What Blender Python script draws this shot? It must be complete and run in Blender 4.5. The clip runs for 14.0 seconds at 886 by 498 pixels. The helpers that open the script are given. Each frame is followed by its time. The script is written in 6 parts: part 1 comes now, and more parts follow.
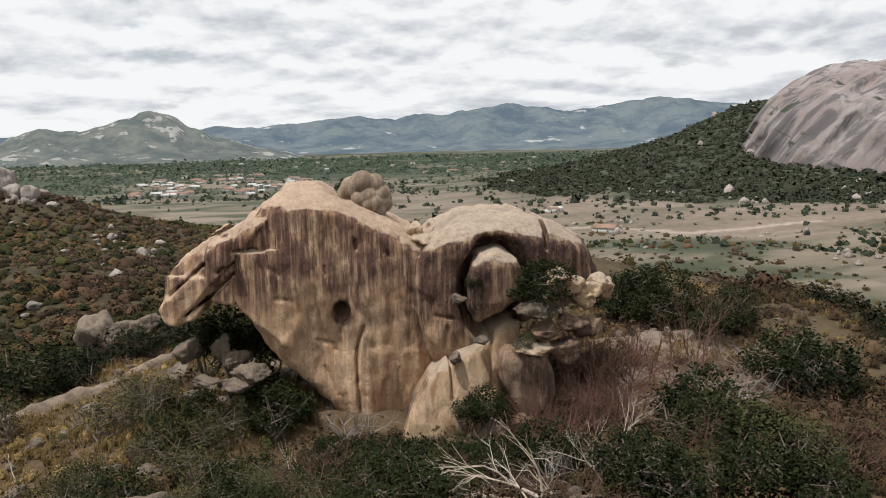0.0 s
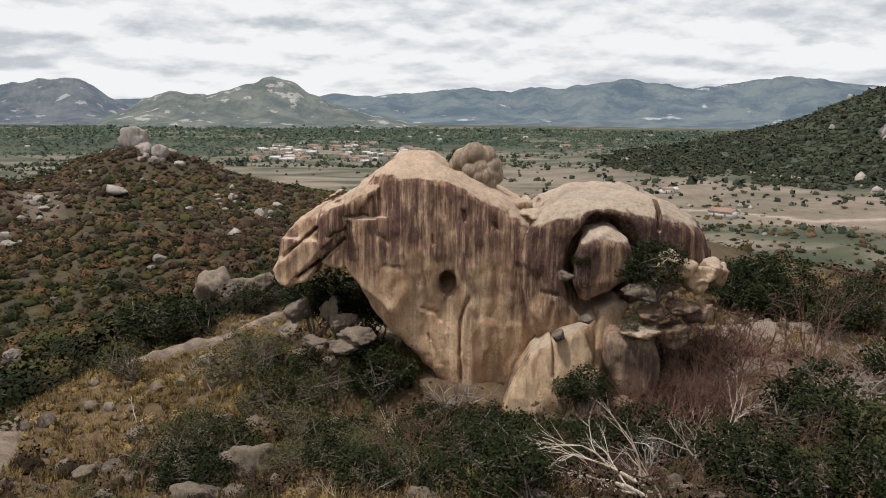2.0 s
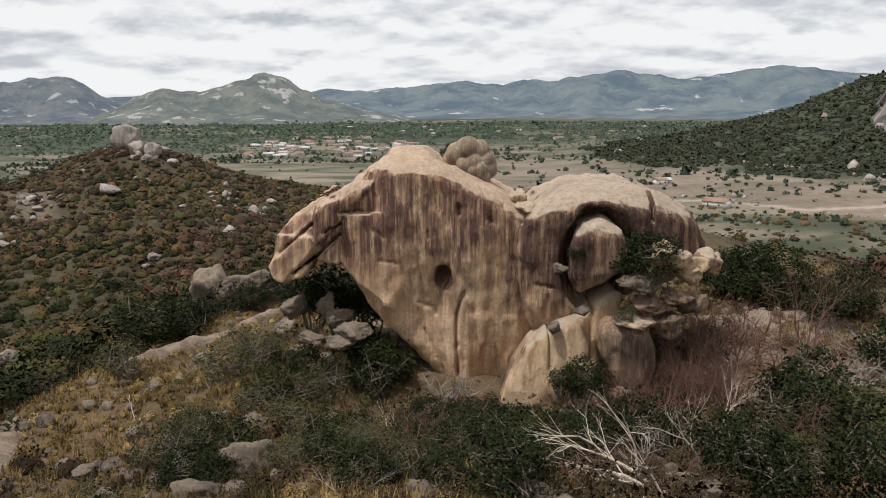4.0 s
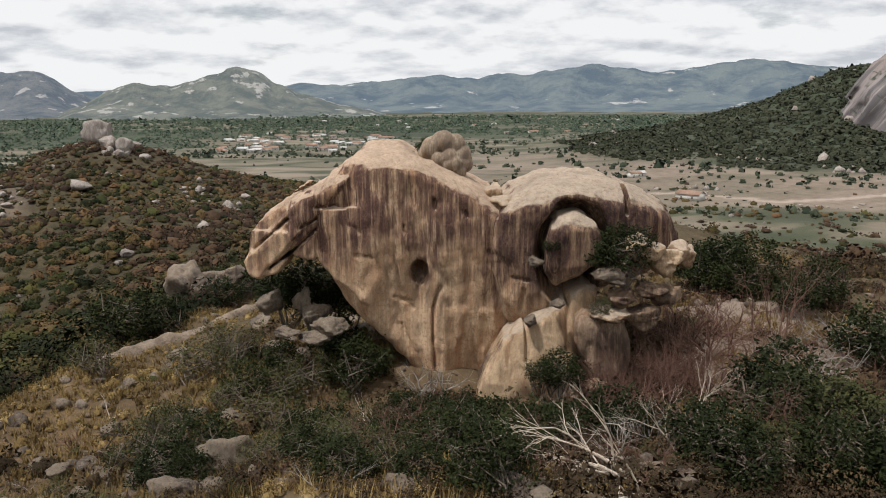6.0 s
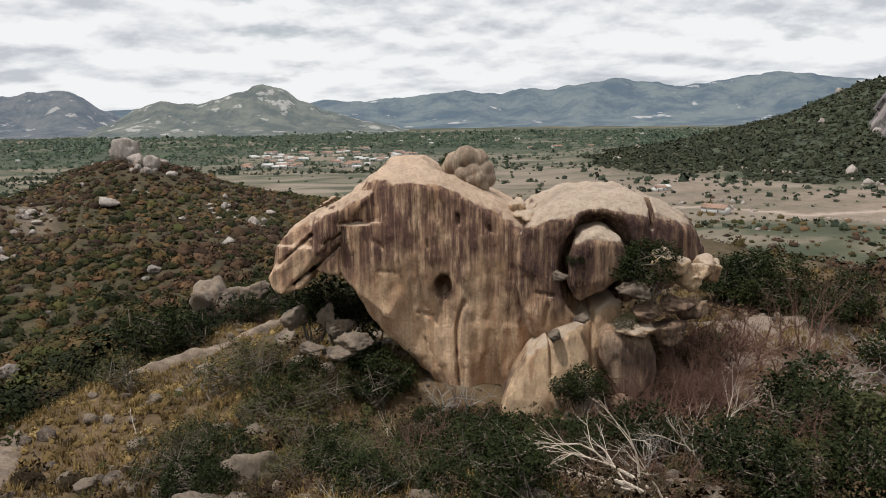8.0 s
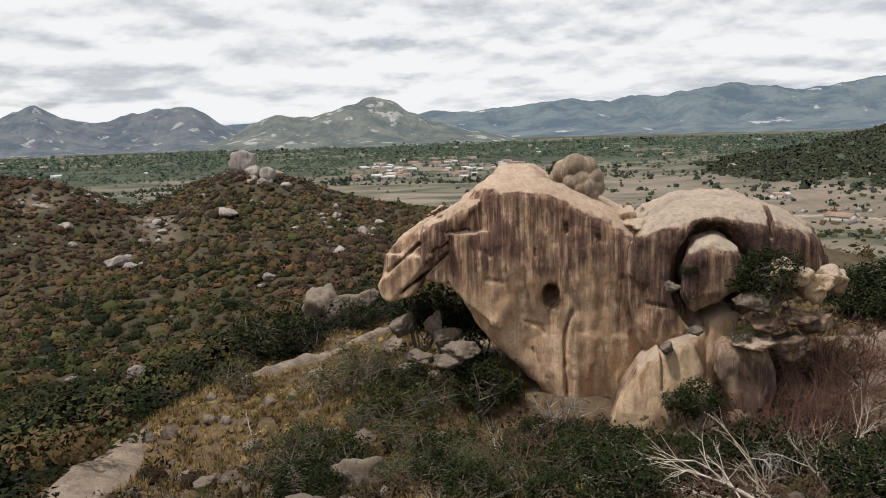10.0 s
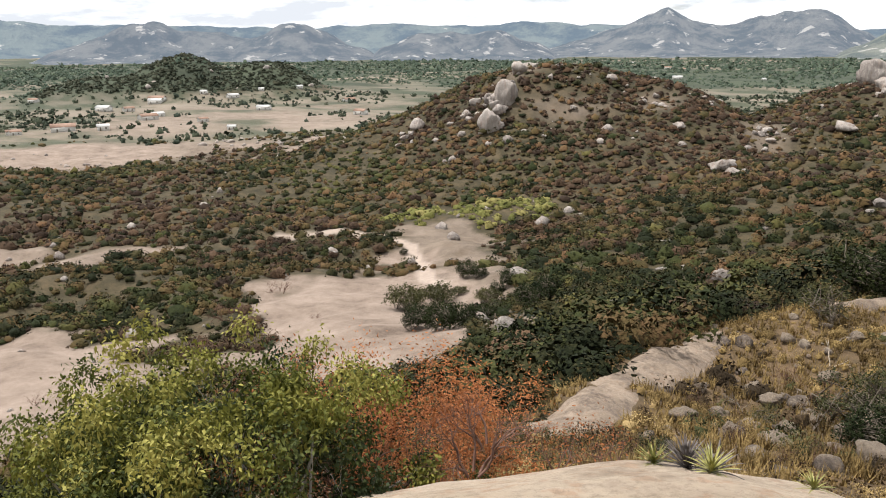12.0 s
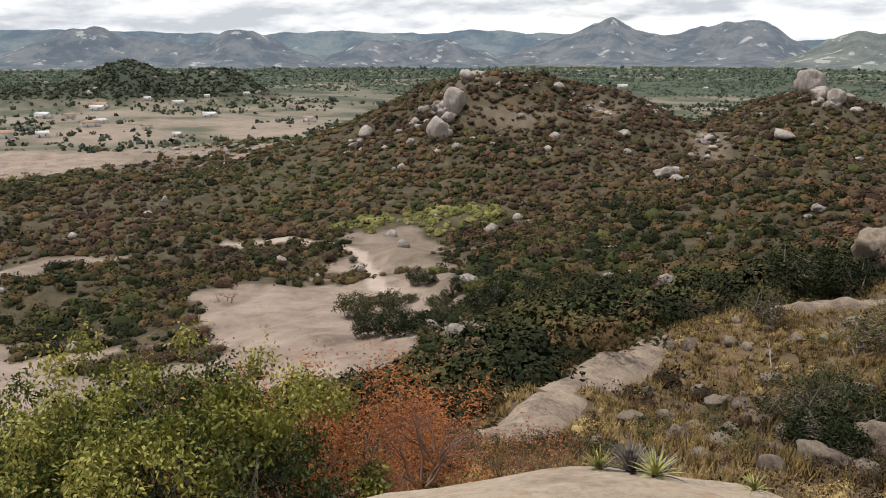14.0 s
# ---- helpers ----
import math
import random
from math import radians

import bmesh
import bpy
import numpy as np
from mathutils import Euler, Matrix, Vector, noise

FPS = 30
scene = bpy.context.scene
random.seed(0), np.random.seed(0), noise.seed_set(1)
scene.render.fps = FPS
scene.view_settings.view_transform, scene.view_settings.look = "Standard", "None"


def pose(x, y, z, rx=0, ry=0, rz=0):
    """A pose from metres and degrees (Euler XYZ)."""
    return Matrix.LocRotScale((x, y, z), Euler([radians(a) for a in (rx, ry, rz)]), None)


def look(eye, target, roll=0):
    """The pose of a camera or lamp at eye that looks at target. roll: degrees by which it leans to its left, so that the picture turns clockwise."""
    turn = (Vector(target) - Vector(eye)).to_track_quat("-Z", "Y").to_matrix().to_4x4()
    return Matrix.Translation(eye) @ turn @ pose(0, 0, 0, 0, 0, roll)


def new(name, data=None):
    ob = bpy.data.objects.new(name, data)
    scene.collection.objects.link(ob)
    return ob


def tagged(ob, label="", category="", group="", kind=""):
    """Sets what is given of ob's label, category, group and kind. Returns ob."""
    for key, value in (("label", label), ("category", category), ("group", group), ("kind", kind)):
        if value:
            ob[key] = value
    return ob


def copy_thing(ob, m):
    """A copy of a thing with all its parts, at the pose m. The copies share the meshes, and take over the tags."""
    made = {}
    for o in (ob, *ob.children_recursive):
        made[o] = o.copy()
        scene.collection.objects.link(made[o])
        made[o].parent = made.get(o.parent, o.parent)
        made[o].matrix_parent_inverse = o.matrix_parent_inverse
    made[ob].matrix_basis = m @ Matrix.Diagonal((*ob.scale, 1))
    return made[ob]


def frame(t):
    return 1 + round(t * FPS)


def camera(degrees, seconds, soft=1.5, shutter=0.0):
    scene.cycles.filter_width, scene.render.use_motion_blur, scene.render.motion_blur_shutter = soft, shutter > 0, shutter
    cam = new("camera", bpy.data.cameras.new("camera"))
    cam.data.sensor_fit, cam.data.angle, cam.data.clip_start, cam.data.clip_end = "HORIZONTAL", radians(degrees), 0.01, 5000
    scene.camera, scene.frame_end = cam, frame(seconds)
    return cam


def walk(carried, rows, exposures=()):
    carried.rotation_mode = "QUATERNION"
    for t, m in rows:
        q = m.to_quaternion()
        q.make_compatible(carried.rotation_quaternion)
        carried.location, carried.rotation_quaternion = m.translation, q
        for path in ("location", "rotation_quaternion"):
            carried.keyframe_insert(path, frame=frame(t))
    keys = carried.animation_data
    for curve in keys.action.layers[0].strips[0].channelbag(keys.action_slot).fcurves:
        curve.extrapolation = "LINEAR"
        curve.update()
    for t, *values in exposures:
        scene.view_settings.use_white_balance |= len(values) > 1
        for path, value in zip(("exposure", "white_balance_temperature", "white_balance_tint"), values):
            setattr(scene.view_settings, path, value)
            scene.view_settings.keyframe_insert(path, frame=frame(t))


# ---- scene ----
cam = camera(56.9, 14.0, soft=1.0)

# A person stands on the bare summit slab, eyes 1.65 m above it, and turns from the boulder to the west valley.
PATH = [
    (0.0, pose(0.039, 0.046, 61.994, 81.97, 1.21, -5.32)),
    (0.5, pose(0.031, 0.103, 61.987, 81.93, 0.77, -0.77)),
    (1.0, pose(0.017, 0.128, 61.996, 81.60, 0.09, 0.81)),
    (1.5, pose(0.008, 0.145, 61.985, 80.49, -0.30, 1.50)),
    (2.0, pose(0.023, 0.095, 61.983, 80.13, -0.63, 2.58)),
    (2.2, pose(0.031, 0.096, 61.984, 80.03, -0.34, 3.72)),
    (4.3, pose(0.013, -0.059, 62.032, 79.54, 0.38, 1.20)),
    (4.5, pose(0.010, -0.078, 62.040, 79.35, 0.39, 0.50)),
    (5.0, pose(0.016, -0.077, 62.027, 79.10, 0.22, 0.00)),
    (5.5, pose(0.010, -0.052, 62.021, 79.08, 0.19, 0.10)),
    (6.0, pose(0.011, -0.080, 62.032, 79.29, 0.27, 0.35)),
    (6.5, pose(0.006, -0.074, 62.021, 79.50, 0.31, 0.44)),
    (7.0, pose(0.015, -0.073, 62.031, 79.77, 0.38, 0.50)),
    (9.5, pose(0.037, -0.061, 62.011, 80.96, 1.31, 5.14)),
    (10.0, pose(-0.010, 0.008, 61.994, 81.18, 1.79, 9.35)),
    (10.1, pose(0.059, 0.097, 61.983, 81.31, 2.15, 12.78)),
    (10.2, pose(0.037, 0.078, 61.982, 81.41, 2.85, 19.72)),
    (10.3, pose(-0.002, 0.056, 61.960, 80.34, 3.75, 27.35)),
    (10.4, pose(0.003, 0.058, 61.958, 79.37, 4.56, 32.19)),
    (10.5, pose(-0.033, 0.050, 61.952, 78.55, 5.11, 36.80)),
    (11.0, pose(-0.061, -0.041, 61.971, 76.33, 2.35, 45.66)),
    (11.5, pose(-0.080, -0.044, 61.975, 75.74, 1.28, 49.35)),
    (12.0, pose(-0.099, -0.017, 61.966, 75.55, 0.55, 50.39)),
    (12.5, pose(-0.097, -0.006, 61.971, 75.31, 0.63, 51.33)),
    (13.0, pose(-0.096, 0.006, 61.973, 75.29, 0.68, 51.22)),
    (13.5, pose(-0.092, 0.005, 61.972, 75.70, 0.43, 49.24)),
    (14.0, pose(-0.093, 0.011, 61.971, 76.04, 0.13, 46.88)),
]
walk(cam, PATH, [(0.0, -0.16), (1.5, -0.2), (9.5, -0.2), (10.3, -0.15), (11.0, 0.12), (11.7, 0.42), (13.0, 0.42), (13.5, 0.04), (14.0, 0.0)])

# ---- light ----
EYE = Vector((0.0, 0.0, 62.0))
SUN_AZ, SUN_EL = 118.0, 66.0     # degrees: counter-clockwise from +y, and above the horizon

world = bpy.data.worlds.new("sky")
scene.world = world
world.use_nodes = True
wn, wl = world.node_tree.nodes, world.node_tree.links
wn.clear()


def wnode(kind, **inputs):
    n = wn.new(kind)
    for k, v in inputs.items():
        n.inputs[k.replace("_", " ")].default_value = v
    return n


def wmath(op, a, b=0.0):
    n = wn.new("ShaderNodeMath")
    n.operation = op
    for i, v in enumerate((a, b)):
        if isinstance(v, (int, float)):
            n.inputs[i].default_value = v
        else:
            wl.new(v, n.inputs[i])
    return n.outputs[0]


sky = wn.new("ShaderNodeTexSky")
sky.sky_type, sky.sun_disc = "NISHITA", False
sky.sun_elevation, sky.sun_rotation = radians(SUN_EL), radians(-SUN_AZ)
sky.altitude, sky.dust_density = 300, 2.0
way = wn.new("ShaderNodeTexCoord")
split = wn.new("ShaderNodeSeparateXYZ")
wl.new(way.outputs["Generated"], split.inputs[0])
# heaped cloud on a level base, seen in perspective: pale crowns, grey undersides, drawn out towards the horizon


def billows(lift, scale, detail, rough):
    up = wmath("ADD", wmath("MAXIMUM", split.outputs[2], 0.0), 0.11 + lift)
    flat = wn.new("ShaderNodeCombineXYZ")
    wl.new(split.outputs[0], flat.inputs[0])
    wl.new(split.outputs[1], flat.inputs[1])
    wl.new(wmath("MULTIPLY", wmath("LOGARITHM", up, 2.718), 0.62), flat.inputs[2])
    n = wnode("ShaderNodeTexNoise", Scale=scale, Detail=detail, Roughness=rough, Distortion=0.0)
    wl.new(flat.outputs[0], n.inputs["Vector"])
    return n.outputs["Fac"]


body = billows(0.0, 6.5, 8.0, 0.55)
above = billows(0.014, 6.5, 8.0, 0.55)
wide = billows(0.0, 1.8, 3.0, 0.5)
cover = wn.new("ShaderNodeValToRGB")
cover.color_ramp.elements[0].position, cover.color_ramp.elements[1].position = 0.28, 0.40
wl.new(wmath("ADD", wmath("MULTIPLY", body, 0.6), wmath("MULTIPLY", wide, 0.4)), cover.inputs[0])
shade = wn.new("ShaderNodeValToRGB")
cr = shade.color_ramp
cr.elements[0].position, cr.elements[0].color = 0.41, (0.98, 0.99, 1.0, 1)
cr.elements[1].position, cr.elements[1].color = 0.74, (0.60, 0.63, 0.68, 1)
mid = cr.elements.new(0.56)
mid.color = (0.82, 0.84, 0.87, 1)
dense = wmath("ADD", wmath("MULTIPLY", wmath("SUBTRACT", above, body), 2.2), wmath("ADD", wmath("MULTIPLY", body, 0.6), wmath("MULTIPLY", wide, 0.4)))
wl.new(dense, shade.inputs[0])
sky_b = wnode("ShaderNodeBackground", Strength=0.10)
wl.new(sky.outputs[0], sky_b.inputs[0])
cloud_b = wnode("ShaderNodeBackground", Strength=1.05)
wl.new(shade.outputs[0], cloud_b.inputs[0])
mix = wn.new("ShaderNodeMixShader")
wl.new(cover.outputs[0], mix.inputs[0])
wl.new(sky_b.outputs[0], mix.inputs[1])
wl.new(cloud_b.outputs[0], mix.inputs[2])
out = wn.new("ShaderNodeOutputWorld")
wl.new(mix.outputs[0], out.inputs[0])

sun_data = bpy.data.lights.new("sun", "SUN")
sun_data.energy, sun_data.angle, sun_data.color = 4.6, radians(2.5), (1.0, 0.97, 0.95)
sun = new("sun", sun_data)
sa, se = radians(SUN_AZ), radians(SUN_EL)
sun.matrix_world = look(Vector((-math.sin(sa) * math.cos(se), math.cos(sa) * math.cos(se), math.sin(se))) * 300, (0, 0, 0))
scene.view_settings.exposure = 0.0


# ---- noise and mesh tools ----
def hash3(ix, iy, iz, seed):
    h = (ix * np.uint32(374761393) + iy * np.uint32(668265263) + iz * np.uint32(2147483647) + np.uint32(seed * 974634777 & 0xFFFFFFFF)) & np.uint32(0x7FFFFFFF)
    h = ((h ^ (h >> np.uint32(13))) * np.uint32(1274126177)) & np.uint32(0x7FFFFFFF)
    return ((h ^ (h >> np.uint32(16))) & np.uint32(0xFFFF)) / 65535.0


def vnoise(x, y, z=0.0, seed=0):
    """Smooth lattice noise between -1 and 1, for arrays."""
    x, y, z = np.broadcast_arrays(np.asarray(x, float), np.asarray(y, float), np.asarray(z, float))
    low = [np.floor(v) for v in (x, y, z)]
    fx, fy, fz = x - low[0], y - low[1], z - low[2]
    ix, iy, iz = (np.atleast_1d(v).astype(np.int64).astype(np.uint32).reshape(v.shape) for v in low)
    fx, fy, fz = (f * f * f * (f * (f * 6 - 15) + 10) for f in (fx, fy, fz))
    total = 0.0
    for a in (0, 1):
        for b in (0, 1):
            for c in (0, 1):
                w = (fx if a else 1 - fx) * (fy if b else 1 - fy) * (fz if c else 1 - fz)
                total = total + w * hash3(ix + np.uint32(a), iy + np.uint32(b), iz + np.uint32(c), seed)
    return total * 2 - 1


def fbm(x, y, z=0.0, octaves=4, seed=0, gain=0.5):
    total, amp, k = 0.0, 1.0, 1.0
    for o in range(octaves):
        total = total + amp * vnoise(x * k + 17.3 * o, y * k - 9.1 * o, z * k + 4.7 * o, seed + o)
        amp, k = amp * gain, k * 2.03
    return total


def sstep(a, b, x):
    t = np.clip((x - a) / (b - a), 0, 1)
    return t * t * (3 - 2 * t)


def mesh_of(name, verts, faces, smooth=False):
    """A mesh from an array of vertices and arrays of triangles or quads."""
    verts = np.asarray(verts, np.float32)
    faces = [np.asarray(f, np.int32) for f in (faces if isinstance(faces, (list, tuple)) else [faces]) if len(f)]
    loops = np.concatenate([f.ravel() for f in faces])
    sizes = np.concatenate([np.full(len(f), f.shape[1], np.int32) for f in faces])
    me = bpy.data.meshes.new(name)
    me.vertices.add(len(verts))
    me.vertices.foreach_set("co", verts.ravel())
    me.loops.add(len(loops))
    me.loops.foreach_set("vertex_index", loops)
    me.polygons.add(len(sizes))
    me.polygons.foreach_set("loop_start", np.concatenate([[0], np.cumsum(sizes)[:-1]]).astype(np.int32))
    me.polygons.foreach_set("loop_total", sizes)
    if smooth:
        me.polygons.foreach_set("use_smooth", np.ones(len(sizes), bool))
    me.update(calc_edges=True)
    me.validate()
    return me


def set_tone(me, tones):
    """Each plant or twig of a sheet of growth keeps its own leaf tone."""
    at = me.attributes.new("tone", "FLOAT", "POINT")
    at.data.foreach_set("value", np.ascontiguousarray(tones, np.float32).ravel())
    return me


def thing(name, mesh, material, label, category, group="", kind="", at=None):
    ob = new(name, mesh)
    if mesh is not None and not mesh.materials:
        mesh.materials.append(material)
    if at is not None:
        ob.matrix_world = at
    return tagged(ob, label, category, group, kind)


def part(name, mesh, material, parent, label=""):
    ob = new(name, mesh)
    if not mesh.materials:
        mesh.materials.append(material)
    ob.parent = parent
    return tagged(ob, label)


def polar(az, r, z=0.0):
    """A place by its bearing from the viewpoint (degrees, counter-clockwise from ahead) and its distance."""
    a = math.radians(az)
    return Vector((-math.sin(a) * r, math.cos(a) * r, z))


# ---- materials ----
def material(name, rough=0.9):
    m = bpy.data.materials.new(name)
    m.use_nodes = True
    b = m.node_tree.nodes["Principled BSDF"]
    b.inputs["Roughness"].default_value = rough
    b.inputs["Specular IOR Level"].default_value = 0.25
    return m, m.node_tree.nodes, m.node_tree.links, b


def ramp(nodes, links, source, stops):
    r = nodes.new("ShaderNodeValToRGB")
    while len(r.color_ramp.elements) < len(stops):
        r.color_ramp.elements.new(0.5)
    for e, (p, c) in zip(r.color_ramp.elements, stops):
        e.position, e.color = p, (*c, 1) if len(c) == 3 else c
    links.new(source, r.inputs[0])
    return r.outputs[0]


def grain(nodes, links, scale, detail=5.0, rough=0.6, stretch=(1, 1, 1), local=False, distort=0.0):
    t = nodes.new("ShaderNodeTexCoord" if local else "ShaderNodeNewGeometry")
    mp = nodes.new("ShaderNodeMapping")
    mp.inputs["Scale"].default_value = stretch
    links.new(t.outputs["Object" if local else "Position"], mp.inputs[0])
    n = nodes.new("ShaderNodeTexNoise")
    n.inputs["Scale"].default_value, n.inputs["Detail"].default_value = scale, detail
    n.inputs["Roughness"].default_value, n.inputs["Distortion"].default_value = rough, distort
    links.new(mp.outputs[0], n.inputs["Vector"])
    return n.outputs["Fac"]


def blend(nodes, links, fac, a, b, mode="MIX"):
    m = nodes.new("ShaderNodeMix")
    m.data_type, m.blend_type = "RGBA", mode
    for sock, v in ((m.inputs[0], fac), (m.inputs[6], a), (m.inputs[7], b)):
        if isinstance(v, (int, float)):
            sock.default_value = v
        elif isinstance(v, tuple):
            sock.default_value = (*v, 1) if len(v) == 3 else v
        else:
            links.new(v, sock)
    return m.outputs[2]


def bump(nodes, links, bsdf, height, strength=0.5, distance=0.05):
    b = nodes.new("ShaderNodeBump")
    b.inputs["Strength"].default_value, b.inputs["Distance"].default_value = strength, distance
    links.new(height, b.inputs["Height"])
    links.new(b.outputs[0], bsdf.inputs["Normal"])


def rock_material(name, light, tan, dark, streak=0.6, size=1.0, lichen=0.35, local=False, pale=0.0, crest=None, cap=None):
    """Weathered granite: mottled, with dark water streaks running down in two widths, pale runs and grey lichen."""
    m, n, l, b = material(name, 0.92)

    def add(a, k, c):
        mm = n.new("ShaderNodeMath")
        mm.operation = "MULTIPLY_ADD"
        l.new(a, mm.inputs[0])
        mm.inputs[1].default_value = k
        if isinstance(c, (int, float)):
            mm.inputs[2].default_value = c
        else:
            l.new(c, mm.inputs[2])
        return mm.outputs[0]

    def grey(v):
        return (v, v, v)

    g = n.new("ShaderNodeNewGeometry")
    mottle = add(grain(n, l, 2.6 / size, 8, 0.7, (1, 1, 0.4), local=local), 0.5, add(grain(n, l, 0.45 / size, 6, 0.62, local=local), 0.6, 0.0))
    base = ramp(n, l, mottle, [(0.40, tan), (0.55, tuple(0.5 * (p + q) for p, q in zip(tan, light))), (0.68, light)])
    # faint warm runs of iron stain and pale runs of washed rock
    run = grain(n, l, 2.0 / size, 5, 0.65, (1, 1, 0.045), local=local, distort=0.25)
    base = blend(n, l, ramp(n, l, run, [(0.36, grey(0.55)), (0.46, (0, 0, 0))]), base, (tan[0] * 0.95, tan[1] * 0.74, tan[2] * 0.62))
    if pale:
        base = blend(n, l, ramp(n, l, run, [(0.54, (0, 0, 0)), (0.66, grey(pale))]), base, tuple(min(1.0, 1.2 * c) for c in light))
    down = grain(n, l, 2.6 / size, 6, 0.7, (1, 1, 0.05), local=local, distort=0.3)
    fine = grain(n, l, 9.0 / size, 6, 0.78, (1, 1, 0.05), local=local, distort=0.25)
    wide = grain(n, l, 0.30 / size, 5, 0.62, (1, 1, 0.5), local=local)
    if crest:
        # the dark varnish drips from the shoulder and thins out below
        xyz = n.new("ShaderNodeSeparateXYZ")
        l.new(g.outputs["Position"], xyz.inputs[0])
        wide = add(wide, 1.0, add(xyz.outputs[2], crest[1], -crest[0] * crest[1]))
    runs = ramp(n, l, add(fine, 0.6, down), [(0.72, (0, 0, 0)), (0.88, grey(1.0))])
    where = ramp(n, l, wide, [(0.40, grey(0.22)), (0.62, grey(1.0))])
    film = blend(n, l, 1.0, ramp(n, l, wide, [(0.48, (0, 0, 0)), (0.58, grey(streak))]), ramp(n, l, add(down, 0.6, add(grain(n, l, 1.5 / size, 9, 0.75, (1, 1, 0.3), local=local), 0.6, 0.0)), [(0.44, (0, 0, 0)), (0.62, grey(1.0))]), "MULTIPLY")
    base = blend(n, l, film, base, tuple(0.25 * t_ + 0.75 * d_ for t_, d_ in zip(tan, dark)))
    mask = blend(n, l, 1.0, blend(n, l, 1.0, runs, where, "MULTIPLY"), grey(streak), "MULTIPLY")
    col = blend(n, l, mask, base, dark)
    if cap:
        # upward-facing tops take the pale cap colour over the varnish
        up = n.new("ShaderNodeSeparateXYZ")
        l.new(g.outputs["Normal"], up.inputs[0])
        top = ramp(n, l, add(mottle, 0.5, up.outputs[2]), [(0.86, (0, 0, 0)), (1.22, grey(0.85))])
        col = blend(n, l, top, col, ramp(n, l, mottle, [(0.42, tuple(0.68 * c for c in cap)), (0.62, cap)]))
    spots = ramp(n, l, grain(n, l, 6.0 / size, 12, 0.82, local=local), [(0.50, (0, 0, 0)), (0.60, grey(lichen))])
    col = blend(n, l, spots, col, tuple(0.5 * c for c in tan))
    l.new(col, b.inputs["Base Color"])
    bump(n, l, b, add(fine, 0.5, add(down, 0.8, grain(n, l, 5.0 / size, 12, 0.78, local=local))), 1.0, 0.13 * size)
    return m


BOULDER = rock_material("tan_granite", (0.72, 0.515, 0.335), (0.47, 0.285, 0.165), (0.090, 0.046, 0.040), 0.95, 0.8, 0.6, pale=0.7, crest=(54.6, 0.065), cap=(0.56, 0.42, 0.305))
BOULDER_DARK = rock_material("stained_granite", (0.42, 0.30, 0.205), (0.25, 0.162, 0.105), (0.050, 0.032, 0.029), 1.0, 1.0, 0.6, pale=0.4)
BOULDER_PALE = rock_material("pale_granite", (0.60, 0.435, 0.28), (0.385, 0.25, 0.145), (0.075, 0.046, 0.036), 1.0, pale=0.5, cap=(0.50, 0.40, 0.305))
KNOB = rock_material("knobbly_granite", (0.44, 0.355, 0.265), (0.30, 0.23, 0.16), (0.12, 0.08, 0.06), 0.5, 0.5, 0.5)
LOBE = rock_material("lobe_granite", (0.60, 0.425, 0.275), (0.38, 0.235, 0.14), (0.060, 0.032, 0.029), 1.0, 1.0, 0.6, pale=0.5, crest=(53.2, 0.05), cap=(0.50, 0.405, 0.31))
STONE = rock_material("weathered_stone", (0.28, 0.228, 0.172), (0.17, 0.132, 0.098), (0.055, 0.042, 0.036), 0.8, 0.7, 0.6, True)
FAR_STONE = rock_material("hillside_granite", (0.42, 0.38, 0.34), (0.29, 0.245, 0.212), (0.10, 0.083, 0.074), 0.5, 3.0, 0.5)


def dome_material():
    """Bare grey-pink dome rock: sheeting joints and dark runs slant down its flank, plants hold on in the clefts."""
    m, n, l, b = material("dome_granite", 0.9)
    g = n.new("ShaderNodeNewGeometry")
    face = n.new("ShaderNodeMapping")
    face.vector_type = "TEXTURE"
    face.inputs["Rotation"].default_value = (0, 0, radians(-39.5))
    l.new(g.outputs["Position"], face.inputs[0])

    def slant(turn, stretch, scale, detail=6, rough=0.65):
        lean = n.new("ShaderNodeMapping")
        lean.vector_type = "TEXTURE"
        lean.inputs["Rotation"].default_value = (0, radians(turn), 0)
        l.new(face.outputs[0], lean.inputs[0])
        long_ = n.new("ShaderNodeMapping")
        long_.inputs["Scale"].default_value = stretch
        l.new(lean.outputs[0], long_.inputs[0])
        t = n.new("ShaderNodeTexNoise")
        t.inputs["Scale"].default_value, t.inputs["Detail"].default_value, t.inputs["Roughness"].default_value, t.inputs["Distortion"].default_value = scale, detail, rough, 0.4
        l.new(long_.outputs[0], t.inputs["Vector"])
        return t.outputs["Fac"]

    col = ramp(n, l, grain(n, l, 0.022, 7, 0.65), [(0.36, (0.190, 0.150, 0.136)), (0.5, (0.235, 0.200, 0.187)), (0.66, (0.285, 0.255, 0.242))])
    col = blend(n, l, ramp(n, l, slant(38, (1, 1, 0.10), 0.085), [(0.48, (0, 0, 0)), (0.58, (0.85, 0.85, 0.85))]), col, (0.085, 0.080, 0.082))
    col = blend(n, l, ramp(n, l, slant(12, (1, 1, 0.07), 0.14), [(0.54, (0, 0, 0)), (0.68, (0.6, 0.6, 0.6))]), col, (0.120, 0.100, 0.096))
    clefts = slant(-62, (1, 1, 0.16), 0.045, 7, 0.6)
    col = blend(n, l, ramp(n, l, clefts, [(0.60, (0, 0, 0)), (0.645, (0.95, 0.95, 0.95))]), col, (0.040, 0.046, 0.030))
    l.new(col, b.inputs["Base Color"])
    bump(n, l, b, slant(38, (1, 1, 0.2), 0.12, 9), 0.7, 1.5)
    return m


